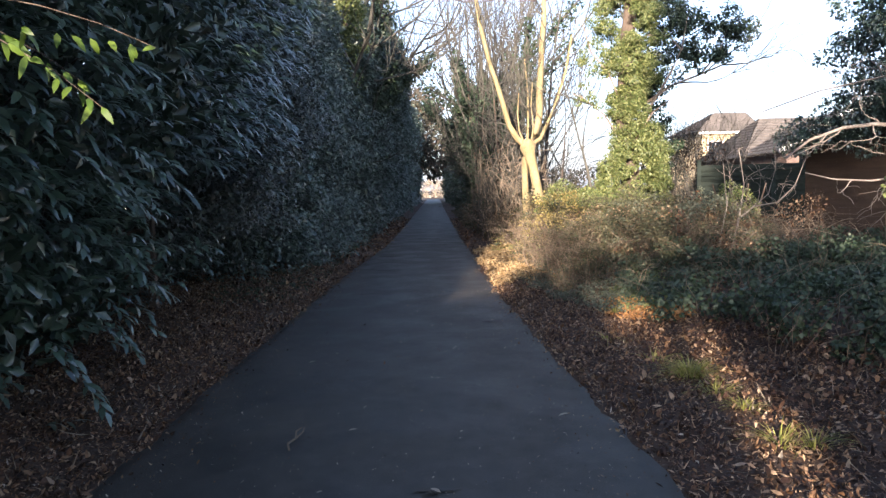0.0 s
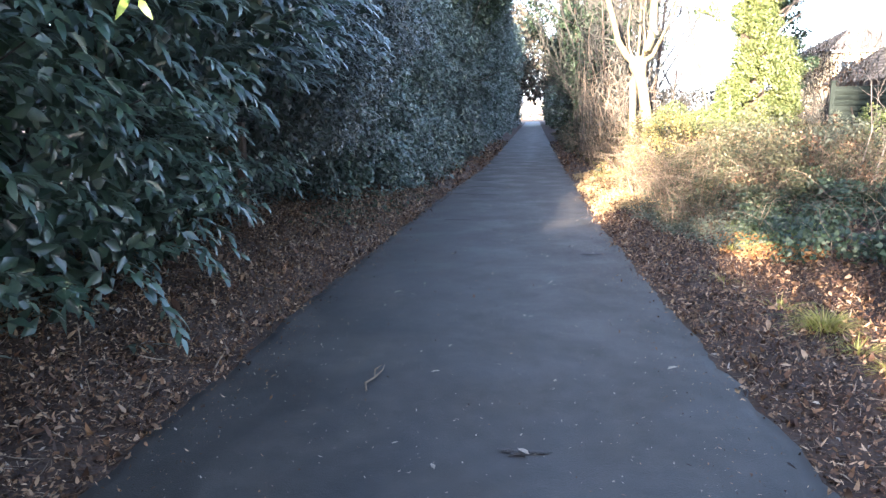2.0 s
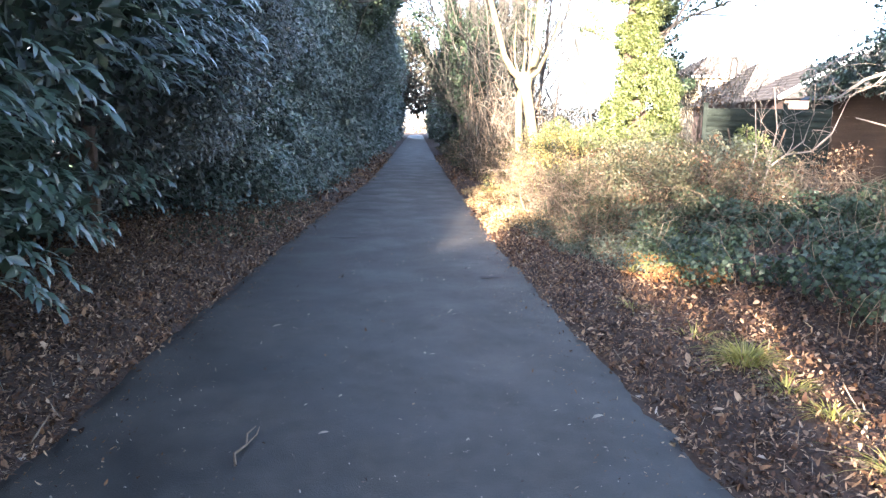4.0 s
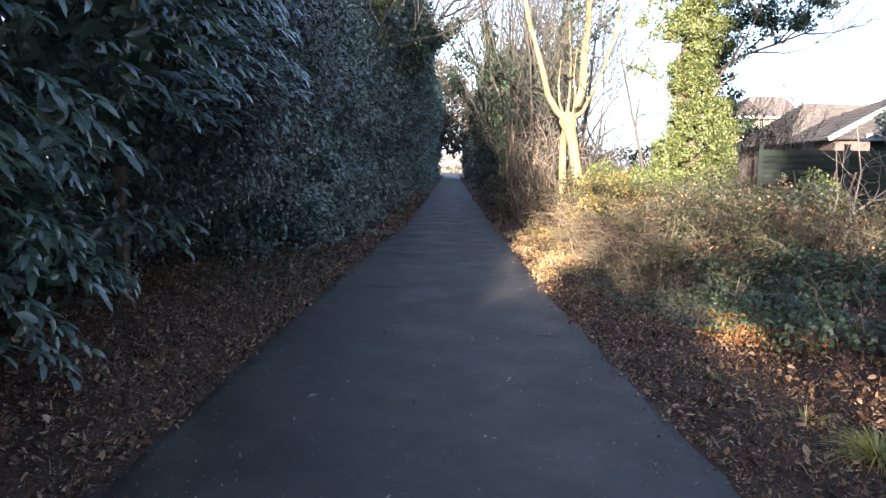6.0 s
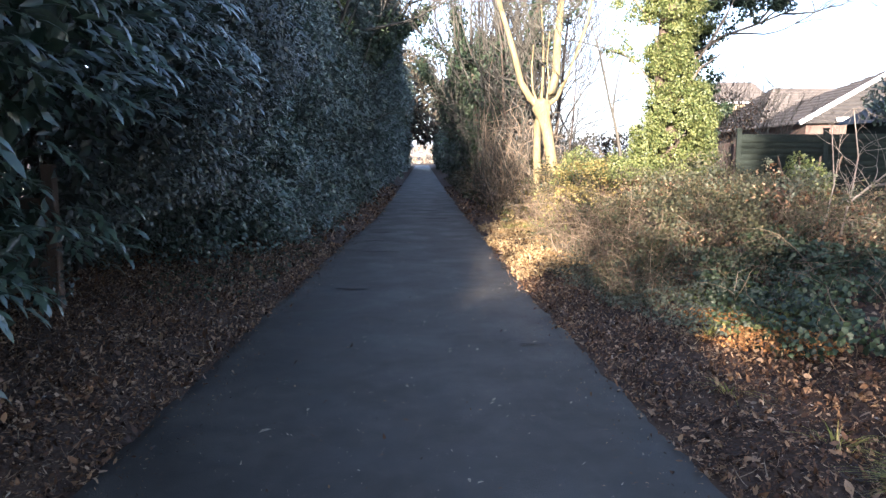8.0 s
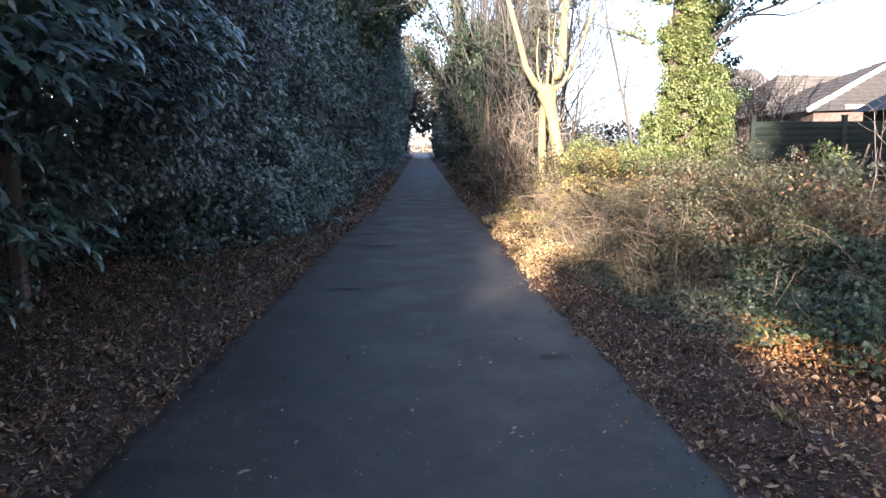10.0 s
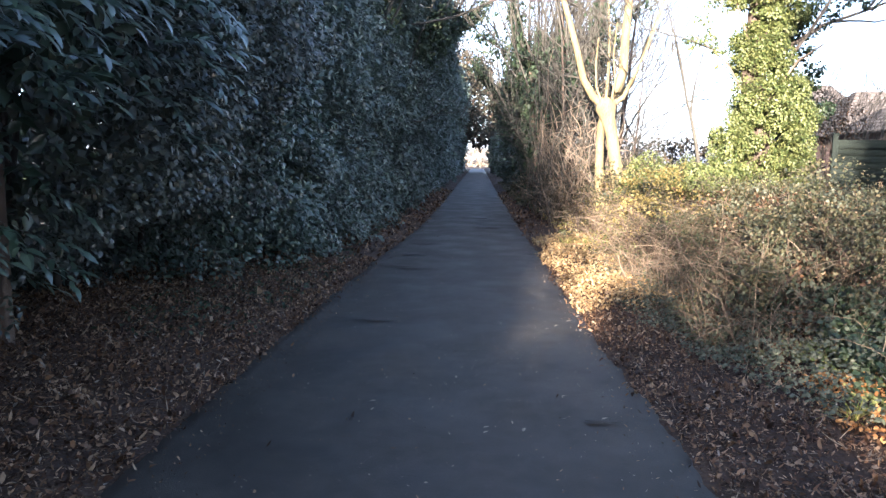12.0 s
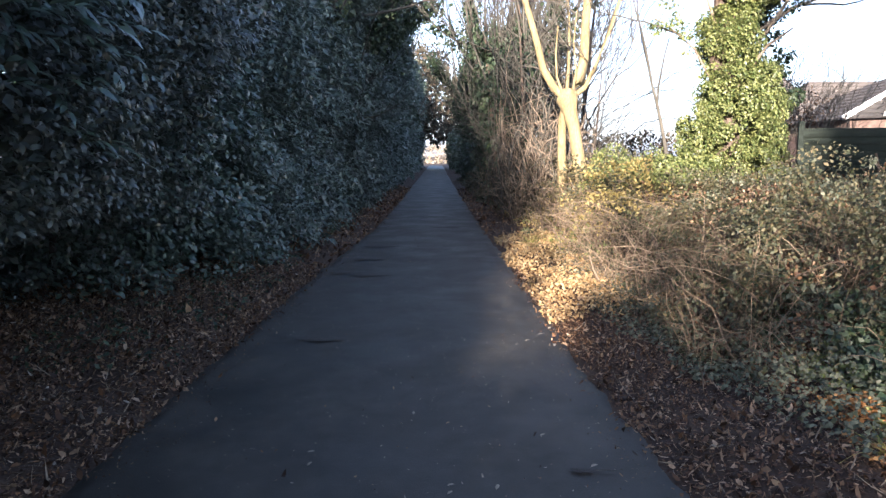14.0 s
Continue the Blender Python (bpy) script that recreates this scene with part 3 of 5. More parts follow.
def evergreen_bush(y0, y1, top, size, layers, seed, name="holly_bush", mat=HOLLY, label="tall dense dark green holly bush in the hedge"):
    rng = np.random.default_rng(seed)
    ob = thing(name, label, "bush", "hedge bushes", (-2.6, (y0 + y1) / 2, 0.1))
    inv = np.array(ob.location)
    k = int((y1 - y0) * top * layers / (0.3 * size * size))
    y, z = rng.uniform(y0 - 0.3, y1 + 0.3, k), top * rng.random(k) ** 0.9 + 0.04
    clump = wave(y * 3.3, z * 3.7, seed) + 0.6 * wave(y * 7.1, z * 6.9, seed + 1)
    keep = (clump > -0.6 + 0.35 * rng.random(k)) & (z < top * (0.85 + 0.2 * wave(y * 1.4, y * 0.3, seed)))
    y, z, clump = y[keep], z[keep], clump[keep]
    k = len(y)
    x = hedge_face(y, z) - rng.exponential(0.22, k) * (1 + size * 3) + 0.24 * clump
    D = np.stack([rng.normal(0.5, 0.6, k), rng.normal(-0.1, 0.6, k), rng.normal(-0.35, 0.5, k)], 1)
    N = np.stack([rng.normal(0.5, 0.5, k), rng.normal(-0.2, 0.5, k), rng.normal(0.7, 0.4, k)], 1)
    L = size * rng.uniform(0.7, 1.3, k)
    V, F = leaves(np.stack([x, y, z], 1) - inv, D, N, L, L * 0.5, 0.25, 0.12, fine=y0 < 9)
    part("foliage", mesh_of("foliage", V, F), mat, ob)
    near = y0 < 9
    k = int((y1 - y0) * top * (240 if near else 40))
    y, z = rng.uniform(y0, y1, k), rng.uniform(0.05, top * 0.9, k)
    x = hedge_face(y, z) - 0.6 - rng.uniform(0, 1.2, k)
    V, F = leaves(np.stack([x, y, z], 1) - inv, rng.normal(0, 1, (k, 3)), rng.normal(0, 1, (k, 3)) + [1, 0, 0.5], 0.14 if near else 0.4, 0.09 if near else 0.3, fine=False)
    part("inner_foliage", mesh_of("inner_foliage", V, F), mat, ob)
    for _ in range(6):
        tb = Tubes()
        b = np.array([rng.uniform(-4.3, -3.7), rng.uniform(y0, y1), 0.05])
        t = np.linspace(0, 1, 6)[:, None]
        pts = b + t * np.array([rng.uniform(0, 0.5), rng.normal(0, 0.5), top * 0.85]) + rng.normal(0, 0.04, (6, 3))
        tb.add(pts - inv, np.linspace(0.04, 0.012, 6))
        part("stem", tb.mesh("stem"), BARK_DARK, ob)


evergreen_bush(4.6, 7.4, 5.0, 0.06, 2.2, 20, "privet_bush", BROWNISH, "dense browned small-leaved bush in the hedge")
# bushes beyond 9 m take the leaf colour with haze mixed in
for y0, y1, top, size, lay, seed in [(7.2, 9.6, 4.8, 0.08, 2.4, 21), (9.6, 12.2, 5.8, 0.09, 2.6, 22), (12.2, 15.4, 7.0, 0.105, 2.4, 23), (15.4, 19.5, 8.0, 0.125, 2.6, 24),
                                     (19.5, 25, 9.4, 0.15, 2.6, 25), (25, 32, 10.2, 0.16, 2.6, 26), (32, 42, 10.8, 0.22, 2.6, 27), (42, 56, 8.5, 0.3, 2.6, 28), (56, 74, 9.5, 0.4, 2.6, 29), (74, 98, 10, 0.5, 2.4, 30)]:
    evergreen_bush(y0, y1, top, size, lay, seed, "hazed_bush" if y0 > 9 else "holly_bush", HAZED if y0 > 9 else HOLLY, "tall dense hedge bush, paled in colour to stand in for haze" if y0 > 9 else "tall dense dark green holly bush in the hedge")
# added out of view, only to keep light off the nearest laurels
evergreen_bush(-12, -4, 2.3, 0.16, 2.6, 31, label="unseen holly bush added behind the walker to darken the near hedge")

# a sunlit shoot out of the first bush, its leaf colour brightened as by sun
shoot = thing("laurel_shoot", "laurel shoot catching the sun, with sunlight also put into its yellow-green", "shoot", at=(-1.28, -1.7, 2.18))
rng = np.random.default_rng(5)
tb = Tubes()
for e in [(0.55, 0.25, -0.06), (0.42, 0.05, -0.32), (0.25, 0.3, -0.2)]:
    t = np.linspace(0, 1, 6)[:, None]
    tb.add(np.array(e) * t + np.array([-0.5, -0.1, 0.1]) * (1 - t) + np.array([0.1, 0.15, 0.35]) * t * (1 - t), np.linspace(0.004, 0.0015, 6))
part("stem", tb.mesh("stem"), BARK, shoot)
P = np.concatenate([np.array(e) * rng.uniform(0.2, 1.0, (11, 1)) for e in [(0.55, 0.25, -0.06), (0.42, 0.05, -0.32), (0.25, 0.3, -0.2)]])
k = len(P)
V, F = leaves(P, np.stack([rng.normal(0.5, 0.4, k), rng.normal(0, 0.5, k), rng.normal(-0.7, 0.3, k)], 1), np.stack([rng.normal(0.2, 0.4, k), rng.normal(-0.7, 0.3, k), rng.normal(0.5, 0.3, k)], 1), rng.uniform(0.06, 0.11, k), 0.028)
part("foliage", mesh_of("foliage", V, F), LAUREL_SUNLIT, shoot)


# ---- trees ----
def grow(rng, start, way, length, radius, depth, out, wander=0.12, lift=0.08, spread=0.7, kids=3, shrink=0.62):
    """Lines of a branching tree: a limb, its side limbs and their twigs."""
    n = 6 if depth else 4
    pts, d, p = [np.array(start, float)], unit(np.array(way, float)), np.array(start, float)
    for _ in range(n):
        d = unit(d + rng.normal(0, wander, 3) + np.array([0, 0, lift]))
        p = p + d * length / n
        pts.append(p)
    out.append((np.array(pts), np.linspace(radius, radius * 0.45, n + 1), depth))
    if depth:
        for j in range(kids):
            i = min(n, 2 + int(rng.integers(0, n - 1)))
            way2 = unit(unit(pts[i] - pts[i - 1]) + rng.normal(0, spread, 3))
            grow(rng, pts[i], way2, length * shrink * rng.uniform(0.7, 1.2), radius * 0.5, depth - 1, out, wander * 1.2, lift, spread, kids, shrink)
        grow(rng, pts[-1], pts[-1] - pts[-2], length * shrink, radius * 0.45, depth - 1, out, wander * 1.2, lift, spread, kids, shrink)


def limbs_and_twigs(lines, big, ob, mat, least=0.005):
    """The main limbs each as a part, the fine twigs joined."""
    tb = Tubes()
    for pts, r, d in lines:
        if d == big:
            one = Tubes()
            one.add(pts, np.maximum(r, least), 6)
            part("limb", one.mesh("limb"), mat, ob)
        else:
            tb.add(pts, np.maximum(r, least), 5 if d else 3)
    tagged(part("twigwork", tb.mesh("twigwork"), mat, ob), kind="stuff")


def bare_tree(x, y, height, radius, seed, lean=(0, 0), depth=3, ivy=0.0, ivy_top=0.6, label="bare winter tree with thin brown branches", mat=BARK, group="bare trees", ivy_mat=IVY_DARK, name="bare_tree", spread=0.6, kids=3):
    rng = np.random.default_rng(seed)
    ob = thing(name, label, "tree", group, (x, y, 0))
    out = []
    grow(rng, (0, 0, float(ground_z(x, y)) - 0.05), (lean[0], lean[1], 1), height * 0.55, radius, depth, out, 0.07, 0.12, spread, kids, 0.66)
    tb = Tubes()
    tb.add(out[0][0], out[0][1], 8)
    part("trunk", tb.mesh("trunk"), mat, ob)
    limbs_and_twigs(out[1:], depth - 1, ob, TWIG if mat is BARK else mat, 0.004 + 0.0002 * max(0, y))
    if ivy:
        P = []
        for pts, r, d in out[:1] + [o for o in out[1:] if o[2] == depth - 1][:3]:
            k = int(ivy * (60 if d == depth else 25) * len(pts))
            s = rng.uniform(0, (len(pts) - 1) * (ivy_top if d == depth else 0.7), k)
            i = s.astype(int)
            q = pts[i] + (pts[np.minimum(i + 1, len(pts) - 1)] - pts[i]) * (s - i)[:, None]
            P.append(q + unit(rng.normal(0, 1, (k, 3))) * (radius + rng.exponential(0.16, (k, 1))))
        P = np.concatenate(P)
        k = len(P)
        size = 0.07 + 0.0025 * max(0, y)
        L = size * rng.uniform(0.7, 1.4, k)
        V, F = leaves(P, np.stack([rng.normal(0, 0.6, k), rng.normal(-0.2, 0.6, k), rng.normal(-0.6, 0.4, k)], 1), np.stack([rng.normal(0, 0.6, k), rng.normal(-0.7, 0.5, k), rng.normal(0.5, 0.4, k)], 1), L, L * 0.85, fine=False)
        part("ivy", mesh_of("ivy", V, F), ivy_mat, ob, "ivy climbing the trunk")
    return ob


# behind the hedge, rising over it
for k, (x, y, h, r, lean, ivy) in enumerate([(-3.8, 8.5, 9, 0.17, (0.05, 0), 9), (-3.5, 12.5, 10, 0.2, (0.06, 0), 9), (-4.6, 4.0, 9, 0.2, (0, 0), 10), (-3.4, 17, 11, 0.18, (0.12, 0.05), 7), (-3.2, 22, 12, 0.2, (0.16, 0), 6),
                                            (-3.3, 27, 12, 0.2, (0.14, 0), 6), (-3.2, 34, 13, 0.22, (0.14, 0), 7), (-3.5, 45, 14, 0.25, (0.12, 0), 8), (-5.2, -0.5, 9, 0.2, (0, 0), 10), (-3.6, 58, 14, 0.25, (0.1, 0), 9)]):
    bare_tree(x, y, h, r, 40 + k, lean, 3, ivy, 0.95, "ivy-clad tree rising behind the hedge", group="trees behind the hedge")

# limbs of a leaning tree that reach over the path
bare_tree(-2.9, 21.0, 12, 0.1, 61, (0.2, 0.1), 3, 0, label="leaning bare tree whose dark limbs reach over the path", group="trees behind the hedge", spread=0.8)

# thicket on the open side
for k, (x, y, h, r, lean, ivy) in enumerate([(2.9, 23.5, 8, 0.07, (-0.03, 0), 0), (3.3, 25, 10, 0.1, (0, 0), 4), (2.5, 27, 10, 0.09, (-0.04, 0), 4), (3.7, 23.0, 7.5, 0.06, (0.04, 0), 0), (3.0, 30, 11, 0.12, (-0.02, 0), 5), (4.4, 26, 10, 0.1, (0, 0), 3),
                                            (2.6, 33, 11, 0.12, (-0.05, 0), 6), (3.8, 36, 12, 0.13, (0, 0), 6), (2.7, 40, 12, 0.13, (-0.03, 0), 6), (5.6, 30, 9, 0.1, (0.05, 0), 0), (3.2, 46, 13, 0.15, (0, 0), 7), (2.4, 21.8, 6, 0.05, (0, 0), 0), (3.2, 52, 13, 0.16, (-0.03, 0), 8),
                                            (5.3, 24, 7, 0.05, (0.1, 0), 0), (3.5, 60, 13, 0.18, (0, 0), 9)]):
    bare_tree(x, y, h, r, 80 + k, lean, 3, ivy * (0.55 if y < 31 else 0.9), 0.95, "slender bare tree in the tangled thicket" if not ivy else "slender ivy-clad tree in the thicket", group="thicket trees", spread=0.5, kids=4 if y < 32 else 3)


for k, (x, y, h, r, lean, ivy) in enumerate([(2.5, 19.5, 10, 0.1, (0.02, 0), 1.2), (2.0, 21.0, 10, 0.09, (-0.02, 0), 1.2), (3.2, 20.5, 11, 0.11, (0.0, 0), 1.5), (2.9, 18.2, 8, 0.06, (-0.05, 0), 0), (3.9, 19.0, 9, 0.07, (0.04, 0), 0)]):
    bare_tree(x, y, h, r, 130 + k, lean, 3, ivy, 0.95, "slender ivy-clad tree in the thicket", group="thicket trees", spread=0.5, kids=3)


def creeper_tangle(x0, x1, y0, y1, top, count, seed, mat, r=0.011):
    """Looping creeper stems that hang and climb between the thicket's trunks."""
    rng = np.random.default_rng(seed)
    tb = Tubes()
    for _ in range(count):
        p = np.array([rng.uniform(x0, x1), rng.uniform(y0, y1), rng.uniform(0.1, top * 0.75)])
        p[2] = p[2] if rng.random() < 0.6 else 0.1
        d = unit(rng.normal(0, 0.5, 3) + [0, 0, 0.8])
        pts = [p]
        bend = rng.normal(0, 0.25, 3)
        for _ in range(12):
            d = unit(d + bend * 0.5 + rng.normal(0, 0.22, 3) + [0, 0, 0.05])
            p = p + d * rng.uniform(0.1, 0.22)
            p = np.array([np.clip(p[0], x0 - 0.2, x1 + 0.3), p[1], max(p[2], 0.06)])
            pts.append(p)
        tb.add(pts, np.linspace(1, 0.5, 13) * r * rng.uniform(0.5, 1.7), 4)
    tagged(part("creeper_tangle", tb.mesh("creeper_tangle"), mat), "looping brown creeper stems tangled through the thicket", "stems", kind="stuff")


creeper_tangle(1.9, 3.6, 16.6, 20.5, 4.6, 420, 140, TWIG, 0.012)
creeper_tangle(2.0, 3.5, 16.2, 18.5, 3.0, 260, 141, STRAW_BARK, 0.009)


# ---- the pollarded tree ----
def pollard():
    ob = thing("pollarded_tree", "pale pollarded tree with a knuckled head and upright limbs", "tree", at=(3.16, 15.5, 0))
    ob.scale = (0.77, 0.77, 0.83)
    tb = Tubes()
    tb.add([(0.4, 0, -0.05), (0.37, 0, 0.3), (0.3, 0, 0.9), (0.17, 0, 1.7), (0.02, 0, 2.5), (-0.11, 0, 2.95), (-0.18, 0, 3.2), (-0.18, 0, 3.42), (-0.18, 0, 3.5)], [0.24, 0.2, 0.185, 0.175, 0.17, 0.21, 0.3, 0.24, 0.05], 12)
    part("trunk", tb.mesh("trunk"), BARK_PALE, ob)
    tb = Tubes()
    tb.add([(-0.2, 0.35, -0.05), (-0.22, 0.32, 1.0), (-0.26, 0.28, 2.0), (-0.27, 0.22, 2.75), (-0.2, 0.1, 3.15)], [0.16, 0.14, 0.12, 0.11, 0.09], 10)
    part("second_trunk", tb.mesh("second_trunk"), BARK_PALE, ob)
    for pts, r in [([(-0.3, 0, 3.3), (-0.55, 0, 3.5), (-0.85, 0, 3.95), (-1.03, 0, 4.6), (-1.25, 0, 5.3), (-1.5, 0, 6.0), (-1.85, 0.1, 7.4), (-2.0, 0.2, 8.6)], 0.12),
                   ([(-0.1, 0, 3.35), (0.15, 0, 3.65), (0.26, 0, 4.2), (0.3, 0.05, 5.2), (0.38, 0.1, 6.2), (0.5, 0.1, 7.6), (0.5, 0.2, 9)], 0.16),
                   ([(0.0, 0.05, 3.3), (0.3, 0.1, 3.5), (0.6, 0.2, 4.0), (1.0, 0.4, 4.9), (1.35, 0.5, 5.8), (1.6, 0.6, 7)], 0.08),
                   ([(-0.18, 0.1, 3.4), (-0.12, 0.2, 4.0), (-0.1, 0.3, 5.0), (-0.2, 0.3, 6.2)], 0.05),
                   ([(-0.3, -0.1, 3.3), (-0.5, -0.15, 3.75), (-0.55, -0.2, 4.3), (-0.5, -0.2, 5.0)], 0.035),
                   ([(-0.05, -0.1, 3.4), (0.02, -0.15, 3.9), (-0.05, -0.1, 4.6), (0.02, -0.1, 5.4)], 0.03)]:
        tb = Tubes()
        tb.add(pts, np.linspace(r, r * 0.5, len(pts)), 8)
        limb = part("limb", tb.mesh("limb"), BARK_PALE, ob)
        rng = np.random.default_rng(int(r * 1000))
        out = []
        for j in range(2, len(pts)):
            for _ in range(3):
                grow(rng, pts[j], rng.normal(0, 0.6, 3) + [0, 0, 0.8], rng.uniform(0.6, 1.6), r * 0.22, 1, out, 0.15, 0.06, 0.6, 3)
        tb = Tubes()
        for q, rr, _ in out:
            tb.add(q, np.maximum(rr, 0.006), 3)
        tagged(part("twigwork", tb.mesh("twigwork"), TWIG, limb), kind="stuff")


pollard()


# ---- leaf masses from lobes ----
def lobes_points(rng, lobes, count, skin=0.2):
    """Places in the outer skin of a union of rounded lobes, with their outward ways."""
    area = np.array([(r[0] * r[1] + r[1] * r[2] + r[0] * r[2]) for c, r in lobes])
    which = rng.choice(len(lobes), count, p=area / area.sum())
    C, R = np.array([c for c, r in lobes], float)[which], np.array([r for c, r in lobes], float)[which]
    n = unit(rng.normal(0, 1, (count, 3)))
    wob = 1 + 0.18 * wave(n[:, 0] * 5 + which, n[:, 2] * 5 + n[:, 1] * 4, 0.7)
    P = C + n * R * (wob - rng.exponential(skin, count) * 0.6)[:, None]
    inside = np.zeros(count, bool)
    for j, (c, r) in enumerate(lobes):
        inside |= (which != j) & ((((P - c) / r) ** 2).sum(1) < 0.6)
    return P[~inside], n[~inside]


def foliage(name, lobes, count, size, mat, parent, seed, aspect=0.6, skin=0.2, fine=False, label=""):
    rng = np.random.default_rng(seed)
    P, n = lobes_points(rng, lobes, count, skin)
    P = P[P[:, 2] > 0.03]
    n = n[:len(P)]
    k = len(P)
    L = size * rng.uniform(0.6, 1.35, k)
    V, F = leaves(P, n * 0.6 + rng.normal(0, 0.5, (k, 3)) + [0, 0, -0.45], n * 0.6 + rng.normal(0, 0.45, (k, 3)) + [0, 0, 0.5], L, L * aspect, fine=fine)
    inv = np.array(parent.location) if parent.parent is None else np.zeros(3)
    return part(name, mesh_of(name, V - inv, F), mat, parent, label)


def clumped(name, lobes, n, radius, per, size, mat, parent, seed, aspect=0.75, spread=(0.7, 1.12), label=""):
    """Foliage in many small overlapping bunches over a few large lobes, with gaps between them."""
    rng = np.random.default_rng(seed)
    area = np.array([(r[0] * r[1] + r[1] * r[2] + r[0] * r[2]) for c, r in lobes])
    which = rng.choice(len(lobes), n, p=area / area.sum())
    C, R = np.array([c for c, r in lobes], float)[which], np.array([r for c, r in lobes], float)[which]
    B = C + unit(rng.normal(0, 1, (n, 3))) * R * rng.uniform(*spread, (n, 1))
    r = radius * rng.uniform(0.45, 1.4, n)
    m = rng.poisson(per * (r / radius) ** 2)
    w = np.repeat(np.arange(n), m)
    k = len(w)
    d = unit(rng.normal(0, 1, (k, 3)))
    P = B[w] + d * (r[w] * (1 - 0.5 * rng.random(k) ** 2))[:, None] * np.array([1, 1, 0.8])
    ok = P[:, 2] > 0.03
    P, d, w = P[ok], d[ok], w[ok]
    k = len(w)
    tone = rng.normal(0, 0.35, (n, 3))[w]
    L = size * rng.uniform(0.6, 1.4, k)
    V, F = leaves(P, d * 0.5 + rng.normal(0, 0.4, (k, 3)) + [0, 0, -0.5], d * 0.6 + tone + rng.normal(0, 0.25, (k, 3)) + [0, 0, 0.4], L, L * aspect, fine=False)
    inv = np.array(parent.location) if parent.parent is None else np.zeros(3)
    return part(name, mesh_of(name, V - inv, F), mat, parent, label)


# ---- the ivy-covered tree ----
ivy_tree = thing("ivy_tree", "tree trunk thickly clad in sunlit yellow-green ivy", "tree", at=(4.8, 11.6, 0))
tb = Tubes()
tb.add([(0.1, 0, 0), (0.05, 0, 1.5), (-0.1, 0, 3), (-0.05, 0, 4.5), (0.1, 0, 6), (0.2, 0.1, 8)], [0.26, 0.23, 0.2, 0.17, 0.13, 0.07], 8)
part("trunk", tb.mesh("trunk"), BARK, ivy_tree)
for pts, r in [([(0.0, -0.1, 2.6), (0.6, -0.3, 3.55), (0.85, -0.35, 4.0), (1.1, -0.3, 4.5), (1.25, -0.2, 5.2)], 0.035), ([(1.1, -0.3, 4.45), (0.8, -0.35, 4.75), (0.35, -0.4, 4.78), (-0.1, -0.4, 4.6)], 0.025),
               ([(0.3, 0, 3.3), (1.0, 0.1, 3.75), (1.7, 0.2, 4.0), (2.45, 0.2, 4.3)], 0.04), ([(1.7, 0.2, 4.0), (2.1, 0.1, 4.5), (2.3, 0.1, 5.1)], 0.025), ([(0, 0, 2.3), (0.4, -0.45, 3.1), (0.75, -0.5, 3.35)], 0.03),
               ([(-0.1, 0, 2.4), (-0.6, -0.2, 3.1), (-1.1, -0.2, 3.5), (-1.3, -0.1, 3.6)], 0.02), ([(-0.1, 0, 3.2), (-0.5, -0.2, 4.0), (-0.9, -0.2, 4.5), (-1.1, -0.2, 5.2)], 0.025)]:
    tb = Tubes()
    tb.add(pts, np.linspace(r, r * 0.45, len(pts)), 6)
    part("limb", tb.mesh("limb"), STRAW_BARK, ivy_tree)
out = []
rng = np.random.default_rng(9)
for p, w in [((1.2, 0.1, 3.8), (0.9, -0.2, 0.3)), ((1.8, 0.2, 4.0), (1, 0.1, 0.7)), ((0.05, 0, 4.5), (1, 0, 0.5)), ((-0.8, -0.2, 3.3), (-0.7, -0.2, 0.3)), ((0, 0, 5.0), (-0.5, 0.2, 0.8)), ((0.05, 0, 5.5), (0.7, 0.3, 0.7)), ((0.1, 0, 6.5), (0.1, 0, 1)), ((2.2, 0.2, 4.2), (1, 0, -0.1))]:
    grow(rng, p, w, 1.2, 0.02, 2, out, 0.16, 0.0, 0.7, 3)
grow(rng, (-0.7, 0.3, 0.5), (-0.05, 0, 1), 2.2, 0.05, 1, out, 0.05, 0.0, 0.4, 2)
limbs_and_twigs(out, 2, ivy_tree, TWIG)
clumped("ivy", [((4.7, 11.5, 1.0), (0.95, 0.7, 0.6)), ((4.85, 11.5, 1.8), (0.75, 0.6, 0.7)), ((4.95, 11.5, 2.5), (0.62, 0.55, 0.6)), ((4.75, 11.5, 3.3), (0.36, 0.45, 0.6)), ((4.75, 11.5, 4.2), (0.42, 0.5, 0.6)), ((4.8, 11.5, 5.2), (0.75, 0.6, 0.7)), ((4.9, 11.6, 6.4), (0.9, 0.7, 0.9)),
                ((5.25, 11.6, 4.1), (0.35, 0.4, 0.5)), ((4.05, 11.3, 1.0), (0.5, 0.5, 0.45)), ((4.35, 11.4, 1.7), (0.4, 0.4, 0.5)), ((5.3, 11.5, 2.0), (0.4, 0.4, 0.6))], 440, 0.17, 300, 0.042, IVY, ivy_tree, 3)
clumped("ivy_spray", [((3.65, 11.4, 3.6), (0.3, 0.25, 0.22)), ((4.0, 11.4, 4.35), (0.35, 0.3, 0.45)), ((4.2, 11.4, 3.3), (0.25, 0.25, 0.3)), ((5.1, 11.3, 4.75), (0.5, 0.3, 0.3))], 58, 0.1, 40, 0.05, IVY, ivy_tree, 8)
